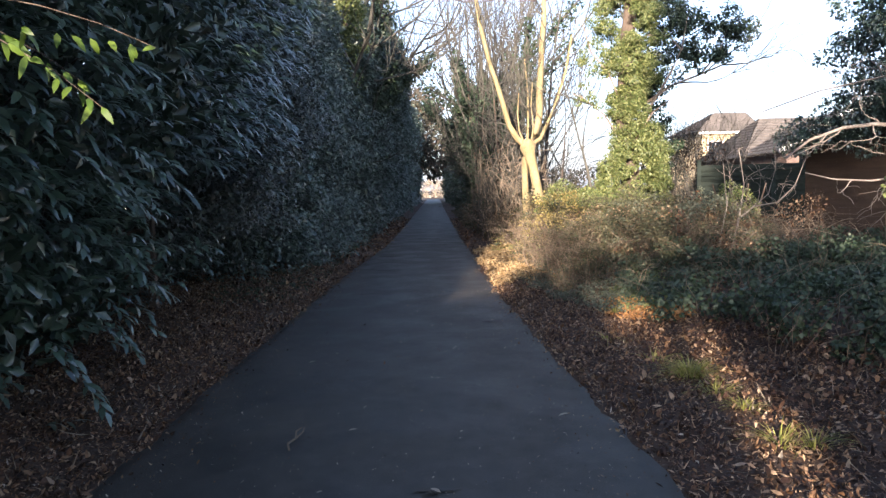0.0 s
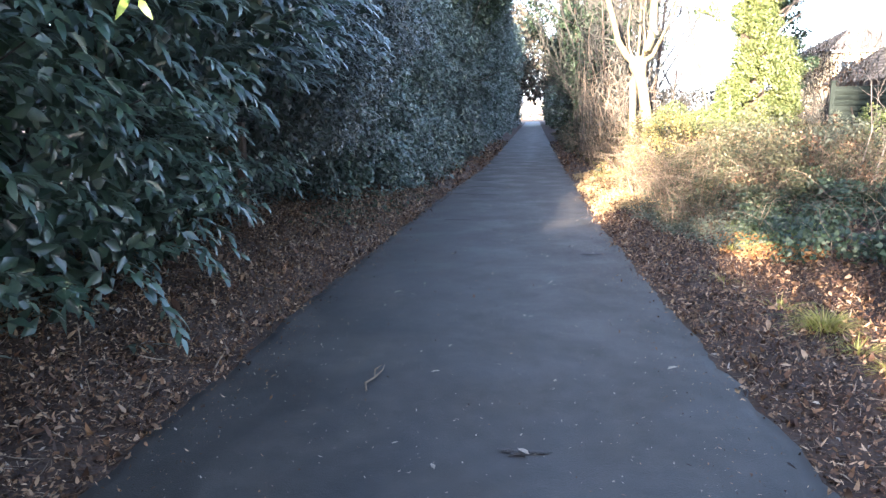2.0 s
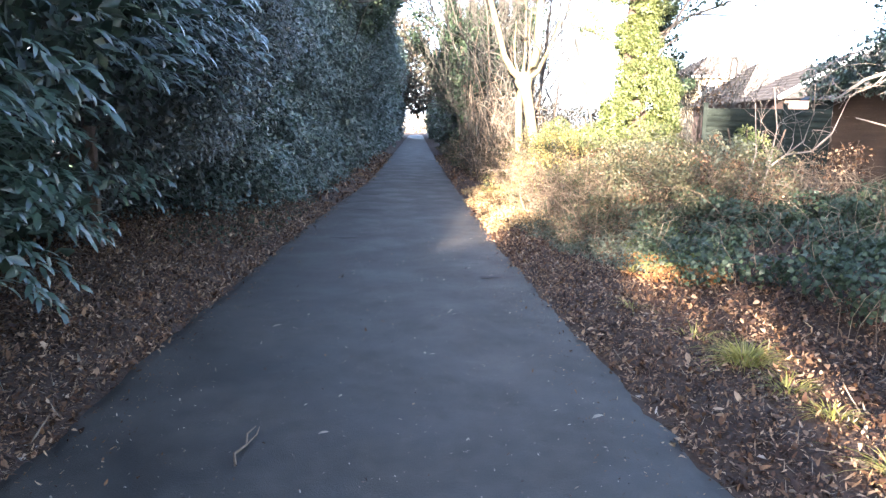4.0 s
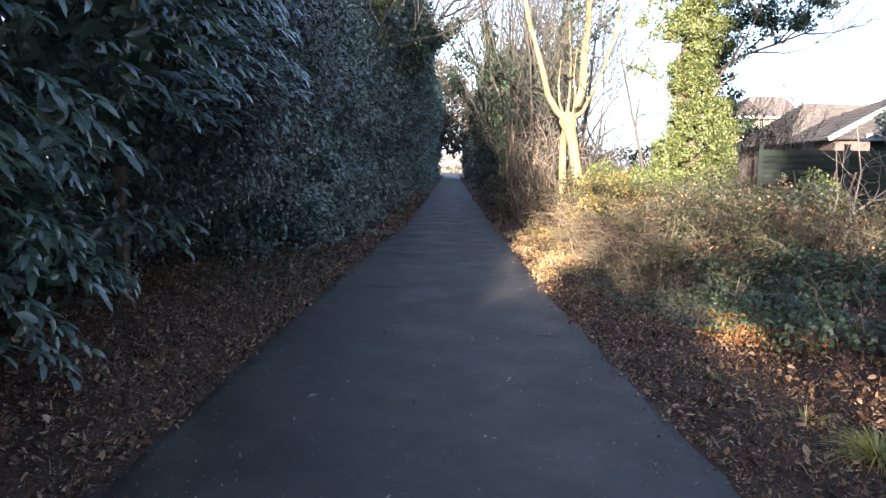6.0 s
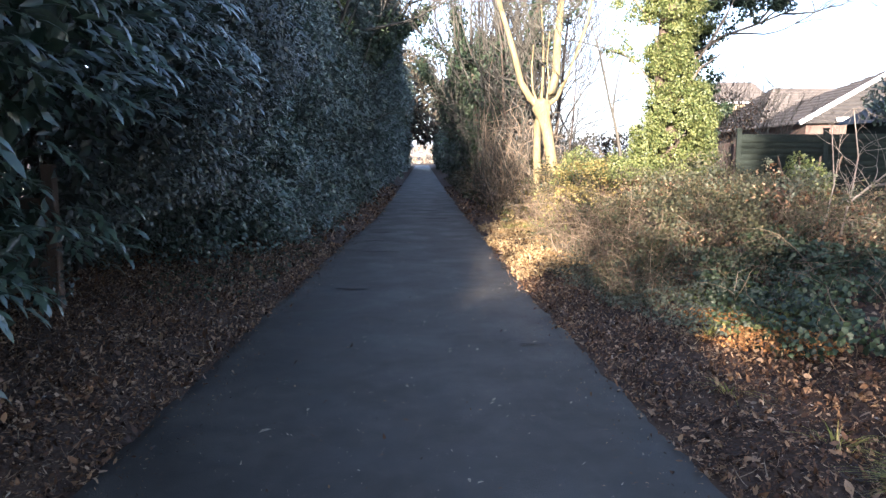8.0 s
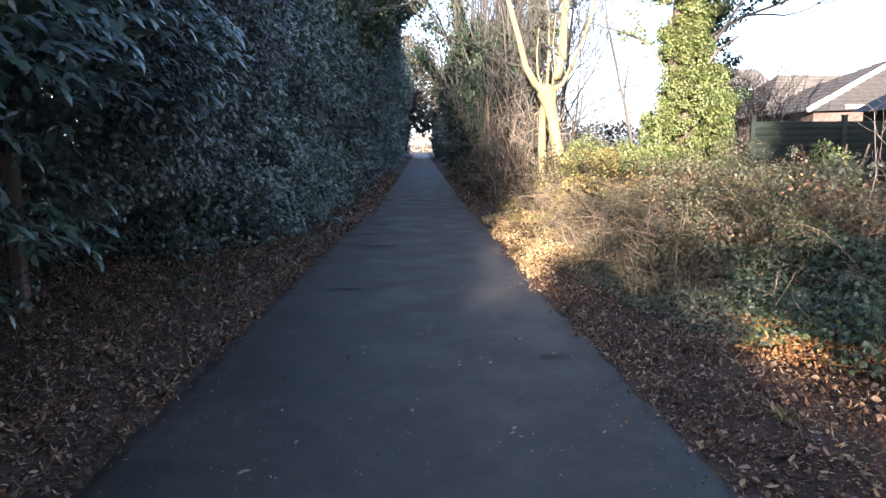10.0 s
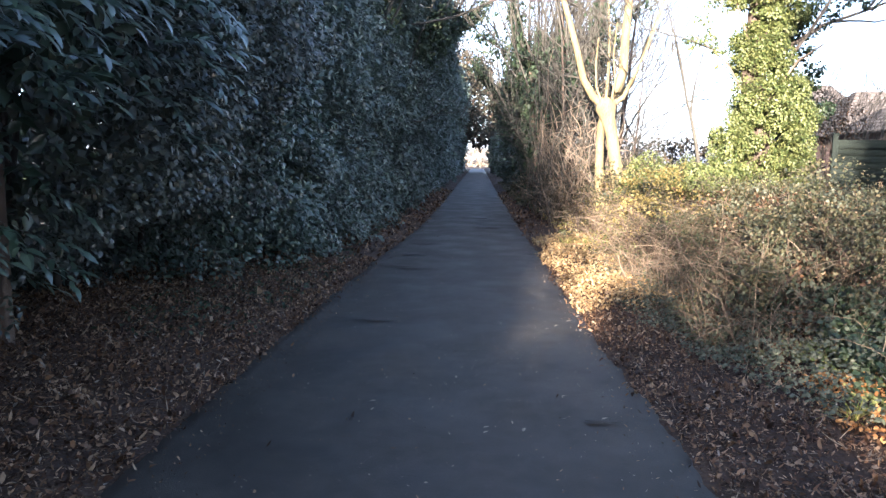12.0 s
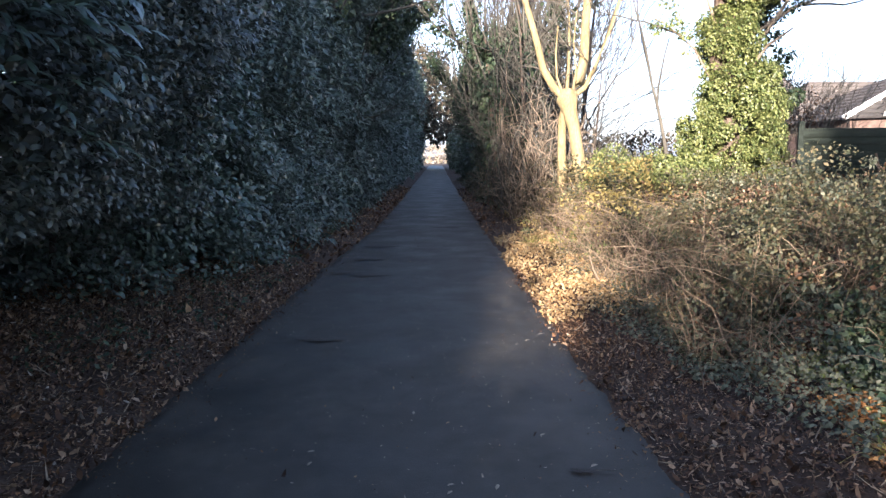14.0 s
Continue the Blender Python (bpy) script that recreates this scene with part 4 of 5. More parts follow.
# the darker leaf colour on this side stands in for its shade
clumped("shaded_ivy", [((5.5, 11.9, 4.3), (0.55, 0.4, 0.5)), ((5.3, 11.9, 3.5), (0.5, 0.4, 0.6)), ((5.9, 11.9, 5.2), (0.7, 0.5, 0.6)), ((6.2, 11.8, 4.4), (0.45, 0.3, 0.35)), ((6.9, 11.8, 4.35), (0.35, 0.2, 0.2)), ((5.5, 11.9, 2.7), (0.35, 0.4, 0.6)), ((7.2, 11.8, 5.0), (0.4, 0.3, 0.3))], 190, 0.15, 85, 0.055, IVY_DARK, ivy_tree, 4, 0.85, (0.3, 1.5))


hedge_ivy = thing("ivy_tree", "tree rising out of the hedge with sunlit ivy on its stem", "tree", at=(-2.8, 17.0, 0))
tb = Tubes()
tb.add([(0, 0, -0.05), (0.1, 0, 2.0), (0.35, -0.1, 4.0), (0.6, -0.2, 6.0), (0.8, -0.2, 8.5), (0.9, -0.1, 11.0)], [0.18, 0.16, 0.14, 0.11, 0.08, 0.04], 8)
part("trunk", tb.mesh("trunk"), BARK, hedge_ivy)
out = []
rng = np.random.default_rng(29)
for p, w in [((0.6, -0.2, 6.0), (0.6, 0.1, 0.8)), ((0.7, -0.2, 7.2), (0.8, -0.2, 0.7)), ((0.75, -0.2, 8.0), (-0.3, -0.2, 0.9)), ((0.85, -0.1, 9.5), (0.5, 0.2, 0.8))]:
    grow(rng, p, w, 1.8, 0.035, 2, out, 0.14, 0.05, 0.6, 3)
limbs_and_twigs(out, 2, hedge_ivy, TWIG, 0.007)
clumped("ivy", [((-2.05, 16.7, 6.0), (0.5, 0.5, 0.6)), ((-2.0, 16.6, 6.8), (0.35, 0.35, 0.5)), ((-2.7, 15.6, 6.4), (0.3, 0.3, 0.35)), ((-2.2, 16.8, 5.0), (0.4, 0.4, 0.5))], 60, 0.18, 110, 0.075, IVY, hedge_ivy, 33)


# ---- evergreen tree and shed at the garden's corner ----
evergreen = thing("evergreen_tree", "dark evergreen tree with a pale lit trunk beside the shed", "tree", at=(6.25, 4.0, 0.2))
tb = Tubes()
tb.add([(0, 0, -0.1), (0.01, 0, 0.6), (0, 0, 1.2), (-0.01, 0, 1.5), (-0.03, 0, 1.85), (-0.01, 0, 2.0), (-0.04, 0, 2.3), (-0.05, 0, 2.45), (0.0, 0.02, 2.6), (0.02, 0.04, 2.8), (0.0, 0.06, 3.4)], [0.31, 0.27, 0.25, 0.26, 0.265, 0.25, 0.26, 0.25, 0.2, 0.15, 0.09], 14)
part("trunk", tb.mesh("trunk"), BARK_PALE, evergreen)
for pts, r in [([(-0.02, 0, 2.4), (-0.1, 0.05, 2.8), (-0.14, 0.1, 3.3), (-0.3, 0.2, 4.2)], 0.1), ([(0.08, 0, 2.4), (0.2, 0.05, 2.9), (0.45, 0.2, 3.6), (0.6, 0.3, 4.6)], 0.12), ([(0.1, -0.05, 2.4), (0.35, -0.2, 2.75), (0.7, -0.3, 3.1)], 0.08),
               ([(-0.2, 0.05, 1.93), (-0.55, 0.12, 1.98), (-0.9, 0.2, 1.95), (-1.25, 0.3, 1.82), (-1.5, 0.4, 1.6)], 0.028), ([(-0.2, 0, 1.35), (-0.6, 0.1, 1.3), (-1.0, 0.2, 1.33), (-1.3, 0.3, 1.42)], 0.014),
               ([(-0.2, 0, 2.45), (-0.4, 0.1, 2.55), (-0.7, 0.2, 2.5), (-1.1, 0.4, 2.42), (-1.7, 0.7, 2.2)], 0.014), ([(-0.15, -0.05, 2.42), (-0.3, 0, 2.5), (-0.55, 0.1, 2.7)], 0.02)]:
    tb = Tubes()
    tb.add(pts, np.linspace(r, r * 0.5, len(pts)), 7)
    part("limb", tb.mesh("limb"), BARK if r > 0.05 else TWIG_PALE, evergreen)
out = []
rng = np.random.default_rng(19)
for p, w, ln in [((-0.5, 0.1, 1.97), (-0.4, 0.2, 0.9), 0.45), ((-0.6, 0.1, 1.97), (-0.3, 0.1, -1), 0.55), ((-0.9, 0.2, 1.95), (-0.5, 0.1, -0.8), 0.5), ((-1.1, 0.2, 1.87), (-0.6, 0.1, -0.7), 0.5), ((-0.25, 0, 1.7), (-0.6, 0, -0.5), 0.45), ((-0.4, 0.05, 1.33), (-0.5, 0, -0.6), 0.4),
                 ((-0.8, 0.15, 1.32), (-0.4, 0.1, -0.7), 0.4), ((-0.2, 0, 2.2), (-0.8, 0.1, 0.4), 0.5), ((-0.2, 0, 1.5), (-0.2, -0.1, -1), 0.7), ((-0.25, 0.1, 1.4), (-0.1, 0, -1), 0.8), ((-0.3, 0, 2.5), (-0.7, 0.3, 0.5), 0.7), ((-0.5, 0.1, 2.55), (-0.5, 0.2, 0.6), 0.5)]:
    grow(rng, p, w, ln, 0.009, 1, out, 0.3, -0.02, 0.9, 3)
limbs_and_twigs(out, 1, evergreen, TWIG_PALE, 0.003)
clumped("dead_ivy", [((6.2, 3.85, 2.65), (0.28, 0.15, 0.25)), ((6.1, 3.85, 3.0), (0.2, 0.15, 0.3))], 26, 0.08, 26, 0.05, DRY, evergreen, 62, 0.6, label="dry brown ivy at the fork")
clumped("ivy", [((6.08, 3.78, 1.7), (0.14, 0.06, 0.16)), ((6.25, 3.8, 2.6), (0.3, 0.15, 0.2)), ((5.9, 3.9, 1.45), (0.15, 0.1, 0.1))], 14, 0.07, 14, 0.065, IVY, evergreen, 61, 0.85)
# dark leaves added so that the lower trunk reads as unlit
clumped("trunk_shade", [((6.2, 3.85, 0.9), (0.34, 0.25, 0.6)), ((6.2, 3.85, 1.6), (0.3, 0.22, 0.3))], 26, 0.12, 60, 0.05, IVY_DARK, evergreen, 63, 0.9, label="dark leaves added to stand in for shade on the lower trunk")
clumped("crown", [((8.1, 7.4, 3.7), (1.0, 1.0, 0.8)), ((7.7, 6.6, 4.7), (1.0, 1.0, 0.9)), ((8.8, 7.0, 4.4), (1.2, 1.1, 1.2)), ((7.6, 5.6, 5.6), (1.3, 1.2, 0.9)), ((8.6, 6.2, 3.0), (0.9, 0.9, 0.7)), ((7.8, 7.4, 2.9), (0.7, 0.7, 0.5)), ((9.0, 7.6, 3.3), (1.0, 0.9, 1.0)), ((7.3, 7.4, 2.5), (0.35, 0.4, 0.2)), ((7.4, 7.6, 2.45), (0.45, 0.4, 0.25)), ((7.05, 7.8, 2.45), (0.4, 0.35, 0.25)), ((6.85, 8.0, 2.2), (0.3, 0.3, 0.18)), ((7.6, 7.3, 2.7), (0.6, 0.5, 0.5))], 410, 0.26, 150, 0.062, HOLLY, evergreen, 6, 0.7, (0.5, 1.12))

shed = thing("garden_shed", "brown timber garden shed in shade behind the undergrowth", "shed", at=(7.25, 8.5, 0.2))
for k in range(12):
    box_part("board", (0, 3.1, -0.03 - 0.008 * (k % 2), 0, k * 0.165, k * 0.165 + 0.16), TIMBER_BROWN, shed)
box_part("wall", (0.02, 3.08, 0.01, 0.9, 0, 1.97), TIMBER_BROWN, shed)
box_part("corner_post", (-0.05, 0.02, -0.05, 0.02, 0, 1.99), TIMBER_BROWN, shed)
part("gable", mesh_of("gable", [(-0.02, -0.02, 1.98), (3.3, -0.02, 1.98), (1.64, -0.02, 2.86), (-0.02, 0.05, 1.98), (3.3, 0.05, 1.98), (1.64, 0.05, 2.86)], [(0, 1, 2), (3, 5, 4)], quads=[(0, 2, 5, 3), (1, 4, 5, 2)]), TIMBER_BROWN, shed)
for a, b in (((-0.28, 1.84), (1.64, 2.9)), ((3.56, 1.84), (1.64, 2.9))):
    me = mesh_of("roof", [(a[0], -0.22, a[1]), (b[0], -0.22, b[1]), (b[0], 1.3, b[1]), (a[0], 1.3, a[1]), (a[0], -0.22, a[1] + 0.07), (b[0], -0.22, b[1] + 0.07), (b[0], 1.3, b[1] + 0.07), (a[0], 1.3, a[1] + 0.07)],
                 quads=[(0, 3, 2, 1), (4, 5, 6, 7), (0, 1, 5, 4), (3, 0, 4, 7), (1, 2, 6, 5), (2, 3, 7, 6)])
    part("roof", me, FELT, shed, "dark grey felt roof")
shed.rotation_euler = (0, 0, radians(-28))

store = thing("grey_shed", "grey felt-roofed shed behind the garden fence", "shed", at=(12.6, 15.2, 0))
box_part("wall", (-1.5, 2.5, -1.0, 1.0, 0, 2.3), TIMBER_GREEN, store)
me = mesh_of("roof", [(-1.7, -1.2, 2.3), (2.7, -1.2, 2.3), (2.7, 0, 3.05), (-0.9, 0, 3.05), (-1.7, 1.2, 2.3), (2.7, 1.2, 2.3)], quads=[(0, 1, 2, 3), (3, 2, 5, 4)], tris=[(0, 3, 4)])
part("roof", me, FELT, store, "weathered grey felt roof")


# ---- garden fence ----
def garden_fence():
    ob = thing("garden_fence", "dark green lapped timber garden fence with square posts", "fence", at=(7.42, 14.3, 0.15))
    n = 5
    for k in range(n + 1):
        post = box_part("post", (k * 1.85 - 0.05, k * 1.85 + 0.05, -0.06, 0.04, 0, 1.95), TIMBER_GREEN, ob, bevel=0.006)
        box_part("post_cap", (k * 1.85 - 0.06, k * 1.85 + 0.06, -0.07, 0.05, 1.95, 1.98), TIMBER_GREEN, post)
    for k in range(n):
        x0, x1 = k * 1.85 + 0.05, (k + 1) * 1.85 - 0.05
        frame_ = box_part("panel", (x0, x1, 0.0, 0.03, 0.06, 1.8), TIMBER_GREEN, ob)
        box_part("capping", (x0, x1, -0.035, 0.045, 1.8, 1.84), TIMBER_GREEN, frame_)
        for j in range(13):
            z = 0.08 + j * 0.132
            me = mesh_of("slat", [(x0, -0.004, z + 0.15), (x1, -0.004, z + 0.15), (x1, -0.045, z), (x0, -0.045, z), (x0, -0.01, z), (x1, -0.01, z)], quads=[(0, 3, 2, 1), (3, 4, 5, 2)])
            part("slat", me, TIMBER_GREEN, frame_)
    ob.rotation_euler = (0, 0, radians(-13))


garden_fence()


# ---- houses beyond the gardens ----
def roof_slope(a, b, c, d, courses, parent, mat=TILE):
    """Rows of tiles from the eaves a-b up to the ridge d-c, each lapped over the row below."""
    a, b, c, d = (np.array(p, float) for p in (a, b, c, d))
    up = unit(np.cross(b - a, d - a))
    for k in range(courses):
        s, e = k / courses, (k + 1) / courses + 0.01
        p, q, r, t = a + (d - a) * s, b + (c - b) * s, b + (c - b) * min(1, e), a + (d - a) * min(1, e)
        h = up * 0.07
        V = [p + h, q + h, r + h * 0.1, t + h * 0.1, p, q]
        part("tile_course", mesh_of("tile_course", V, quads=[(0, 1, 2, 3), (4, 5, 1, 0)]), mat, parent)


def bungalow():
    ob = thing("bungalow", "brick bungalow with a hipped clay tile roof in the sun", "house", at=(22, 34, -0.3))
    box_part("wall", (-3.6, 11, -2.6, 5, 0, 3.3), BRICK, ob)
    # front slope: darker tile colour stands in for shade on it
    roof_slope((-4.1, -3, 3.3), (12, -3, 3.75), (12, 2, 6.7), (4.2, 2, 6.7), 15, ob, TILE_SHADED)
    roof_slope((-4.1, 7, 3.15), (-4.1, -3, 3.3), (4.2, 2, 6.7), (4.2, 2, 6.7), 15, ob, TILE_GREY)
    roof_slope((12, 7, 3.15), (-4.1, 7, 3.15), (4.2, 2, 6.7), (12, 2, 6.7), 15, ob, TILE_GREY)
    tb = Tubes()
    tb.add([(-4.16, -3.06, 3.345), (-4.1, -3.02, 3.36), (4.2, 2, 6.76)], [0.01, 0.13, 0.13], 8)
    part("hip_tiles", tb.mesh("hip_tiles"), WHITE, ob, "pale mortared hip tiles")
    tb = Tubes()
    tb.add([(4.2, 2, 6.78), (12, 2, 6.78)], 0.12, 6)
    part("ridge_tiles", tb.mesh("ridge_tiles"), TILE, ob)
    box_part("fascia", (-2.4, 12, -3.12, -3.03, 3.42, 3.6), WHITE, ob, "white fascia board and gutter")
    w = box_part("window", (3.5, 5.6, -2.66, -2.6, 1.1, 2.5), WHITE, ob)
    box_part("pane", (3.55, 4.52, -2.68, -2.665, 1.15, 2.46), GLASS_DARK, w)
    box_part("pane", (4.58, 5.55, -2.68, -2.665, 1.15, 2.46), GLASS_DARK, w)


def gabled_house(x, y, w, d, eaves, ridge, wall, label, windows, tile=TILE):
    ob = thing("house", label, "house", at=(x, y, 0))
    box_part("wall", (-w / 2, w / 2, -d / 2, d / 2, 0, eaves), wall, ob)
    e = 0.35
    roof_slope((-w / 2 - e, -d / 2 - e, eaves), (w / 2 + e, -d / 2 - e, eaves), (w / 2 + e, 0, ridge), (2.4 - w / 2, 0, ridge), 14, ob, tile)
    roof_slope((w / 2 + e, d / 2 + e, eaves), (-w / 2 - e, d / 2 + e, eaves), (2.4 - w / 2, 0, ridge), (w / 2 + e, 0, ridge), 14, ob, tile)
    roof_slope((-w / 2 - e, d / 2 + e, eaves), (-w / 2 - e, -d / 2 - e, eaves), (2.4 - w / 2, 0, ridge), (2.4 - w / 2, 0, ridge), 14, ob, tile)
    for xx in (w / 2,):
        part("gable", mesh_of("gable", [(xx, -d / 2, eaves), (xx, d / 2, eaves), (xx, 0, ridge - 0.1), (xx * 0.98, -d / 2, eaves), (xx * 0.98, d / 2, eaves), (xx * 0.98, 0, ridge - 0.1)], [(0, 1, 2), (3, 5, 4)]), wall, ob)
    box_part("fascia", (-w / 2 - e, w / 2 + e, -d / 2 - e - 0.05, -d / 2 - e, eaves - 0.18, eaves - 0.01), WHITE, ob)
    for wx, wz in windows:
        win = box_part("window", (wx - 0.6, wx + 0.6, -d / 2 - 0.06, -d / 2, wz, wz + 1.2), WHITE, ob)
        box_part("pane", (wx - 0.52, wx - 0.04, -d / 2 - 0.075, -d / 2 - 0.062, wz + 0.08, wz + 1.12), GLASS_DARK, win)
        box_part("pane", (wx + 0.04, wx + 0.52, -d / 2 - 0.075, -d / 2 - 0.062, wz + 0.08, wz + 1.12), GLASS_DARK, win)
    return ob


bungalow()
gabled_house(25.6, 40, 14, 7, 2.9, 5.5, BRICK, "brick bungalow with a brown tiled roof", [(-3, 1.2), (2, 1.2)], TILE_GREY)
gabled_house(23.6, 54, 4.6, 7, 5.5, 7.3, RENDER_CREAM, "cream rendered house with white windows in low sun", [(-1.2, 0.9), (1.1, 0.9), (-1.2, 3.6), (1.1, 3.6)], TILE_GREY)


# ---- undergrowth on the open side ----
def cover(name, label, count, xr, yr, height, size, mat, seed, aspect=0.7, keepf=None, top=None, kind="stuff", cat="undergrowth"):
    """Low leafy growth: leaves at uneven heights over the ground."""
    rng = np.random.default_rng(seed)
    x, y = rng.uniform(*xr, count), rng.uniform(*yr, count)
    inner = ramp01(x, xr[0] - 0.05, xr[0] + 1.2 + 0.3 * np.sin(y * 1.7))
    h = height * inner * (0.6 + 0.45 * wave(x * 1.6, y * 1.4, seed) + 0.25 * wave(x * 4.1, y * 3.7, seed + 1))
    keep = (h > 0.02) & (wave(x * 3.3, y * 3.1, seed + 4) + 0.5 * wave(x * 8, y * 7.4, seed + 5) > -0.45)
    if keepf is not None:
        keep &= keepf(x, y)
    x, y, h = x[keep], y[keep], h[keep]
    k = len(x)
    z = ground_z(x, y) + h * (1 - rng.random(k) ** 2 * 0.8) + 0.02
    D = np.stack([rng.normal(-0.2, 0.7, k), rng.normal(-0.2, 0.7, k), rng.normal(-0.15, 0.4, k)], 1)
    N = np.stack([rng.normal(-0.2, 0.45, k), rng.normal(-0.35, 0.45, k), rng.normal(0.9, 0.3, k)], 1)
    L = size * rng.uniform(0.6, 1.4, k)
    V, F = leaves(np.stack([x, y, z], 1), D, N, L, L * aspect, 0.2, 0.1, fine=size > 0.05 and yr[0] < 5 or size < 0.05)
    tagged(part(name, mesh_of(name, V, F), mat), label, cat, kind=kind)


cover("ivy_ground_cover", "low green ivy and nettles at the verge", 2400, (2.3, 3.3), (3.4, 5.2), 0.3, 0.045, IVY, 32, 0.8)
def weed_edge(x, y):
    """True on the bank side of the slanting edge of the low weeds."""
    return x > 1.58 + 0.22 * np.clip(6.6 - y, 0, 4) + 0.12 * wave(y * 4, x * 4, 3)


cover("nettle_patch", "grey-green nettles and low weeds at the bramble edge", 10500, (1.5, 3.6), (3.6, 9.5), 0.34, 0.033, NETTLE, 40, 0.6, keepf=weed_edge)
cover("nettle_patch", "low grey-green weeds creeping over the leaf litter", 5000, (1.5, 3.0), (3.4, 8.0), 0.14, 0.035, NETTLE, 48, 0.6, keepf=weed_edge)


def open_bank(x, y):
    """True left of the shed; the bank before the shed carries only low ivy."""
    return x < 4.9 + 0.57 * (y - 5.2)


def bramble_mounds(name, label, n, xr, yr, height, radius, per, size, mat, seed, aspect=0.65, keepf=None, rise=1.3):
    """Mounds of bramble: bunches of leaves at many heights, with dark gaps between."""
    rng = np.random.default_rng(seed)
    x, y = rng.uniform(*xr, n), rng.uniform(*yr, n)
    inner = ramp01(x, xr[0] - 0.05, xr[0] + rise * (1 + 0.27 * np.sin(y * 1.7)))
    h = height * inner * (0.62 + 0.42 * wave(x * 1.6, y * 1.4, seed) + 0.2 * wave(x * 3.7, y * 3.1, seed + 1))
    h = h * (1 - 0.55 * ramp01(x, 4.7, 6.3) * ramp01(y, 5, 8))
    keep = h > 0.04
    if keepf is not None:
        keep &= keepf(x, y)
    x, y, h = x[keep], y[keep], h[keep]
    n = len(x)
    r = radius * rng.uniform(0.4, 1.5, n) * (0.5 + 0.5 * np.clip(h / height, 0, 1))
    z = ground_z(x, y) + h * (1 - 0.75 * rng.random(n) ** 1.6)
    m = rng.poisson(per * (r / radius) ** 1.6)
    w = np.repeat(np.arange(n), m)
    k = len(w)
    d = unit(rng.normal(0, 1, (k, 3)) + [0, -0.25, 0.35])
    P = np.stack([x, y, z], 1)[w] + d * (r[w] * (1 - 0.6 * rng.random(k) ** 2))[:, None] * np.array([1.1, 1.1, 0.75])
    P[:, 2] = np.maximum(P[:, 2], ground_z(P[:, 0], P[:, 1]) + 0.02)
    tone = rng.normal(0, 0.4, (n, 3))[w]
    L = size * rng.uniform(0.5, 1.5, k)
    V, F = leaves(P, d * 0.4 + rng.normal(0, 0.5, (k, 3)) + [0, 0, -0.2], d * 0.5 + tone + rng.normal(0, 0.3, (k, 3)) + [0, -0.2, 0.5], L, L * aspect, 0.2, 0.1, fine=False)
    tagged(part(name, mesh_of(name, V, F), mat), label, "undergrowth", kind="stuff")


bramble_mounds("ivy_ground_cover", "dark green ivy covering the bank", 900, (2.35, 8.4), (-1, 7.6), 0.46, 0.17, 105, 0.042, IVY_DARK, 31, 0.9, keepf=lambda x, y: x > 2.62 + 0.27 * np.clip(3.0 - y, 0, 4), rise=0.5)
bramble_mounds("bramble_thicket", "tangled brambles with olive and rusty leaves", 1000, (1.8, 7.2), (4.6, 12), 1.15, 0.2, 110, 0.031, BRAMBLE, 33, keepf=lambda x, y: open_bank(x, y) & weed_edge(x, y))
bramble_mounds("bramble_thicket", "pale green bramble sprays over the thicket", 210, (2.3, 6.8), (5.0, 12), 1.3, 0.14, 60, 0.045, NETTLE, 43, keepf=open_bank)
bramble_mounds("dead_bracken", "rusty dead leaves caught in the brambles", 330, (2.1, 5.5), (4.8, 11.5), 1.0, 0.15, 55, 0.04, DRY, 44, keepf=weed_edge)
bramble_mounds("bramble_thicket", "tangled brambles and dead bracken farther along", 520, (1.7, 6.5), (12, 22), 1.35, 0.28, 75, 0.06, BRAMBLE, 34)
bramble_mounds("bramble_thicket", "sunlit yellow-green leaves at the foot of the pollarded tree", 60, (2.2, 4.6), (11.8, 14.8), 1.2, 0.2, 100, 0.05, IVY, 45, 0.75)
# brighter leaf colour here adds to the sun on the flank
bramble_mounds("sunlit_brambles", "bramble leaves with the low sun put into their gold colour", 170, (1.75, 4.2), (9.8, 17.5), 1.25, 0.2, 60, 0.052, GOLD, 46, 0.6)
bramble_mounds("verge_growth", "yellow-green weeds in the sun beside the path", 70, (1.6, 3.2), (8.5, 15), 0.6, 0.16, 60, 0.045, IVY, 47, 0.55)
cover("bramble_thicket", "brambles and ivy under the thicket trees", 16000, (1.5, 6.0), (22, 44), 1.3, 0.12, BRAMBLE, 35)
cover("fallen_leaves", "rust coloured leaf litter under the brambles", 9000, (2.1, 5.5), (0, 12), 0.12, 0.045, DRY, 36)


cover("verge_weeds", "low green weeds at the foot of the hedge", 7000, (-3.3, -1.6), (5, 26), 0.13, 0.05, IVY_DARK, 39, 0.5)
# drift coloured brighter than other litter to strengthen the sunlit strip
cover("leaf_drift", "dry leaves drifted against the verge, paled to add to the sunlight", 11000, (1.0, 2.7), (6.6, 13.0), 0.2, 0.042, TAN, 37, 0.55, keepf=lambda x, y: x > right_edge(y) - 0.03)
cover("leaf_drift", "russet leaves under the ivy", 5000, (2.05, 3.0), (2.7, 4.3), 0.15, 0.03, RUSSET, 38, 0.6)


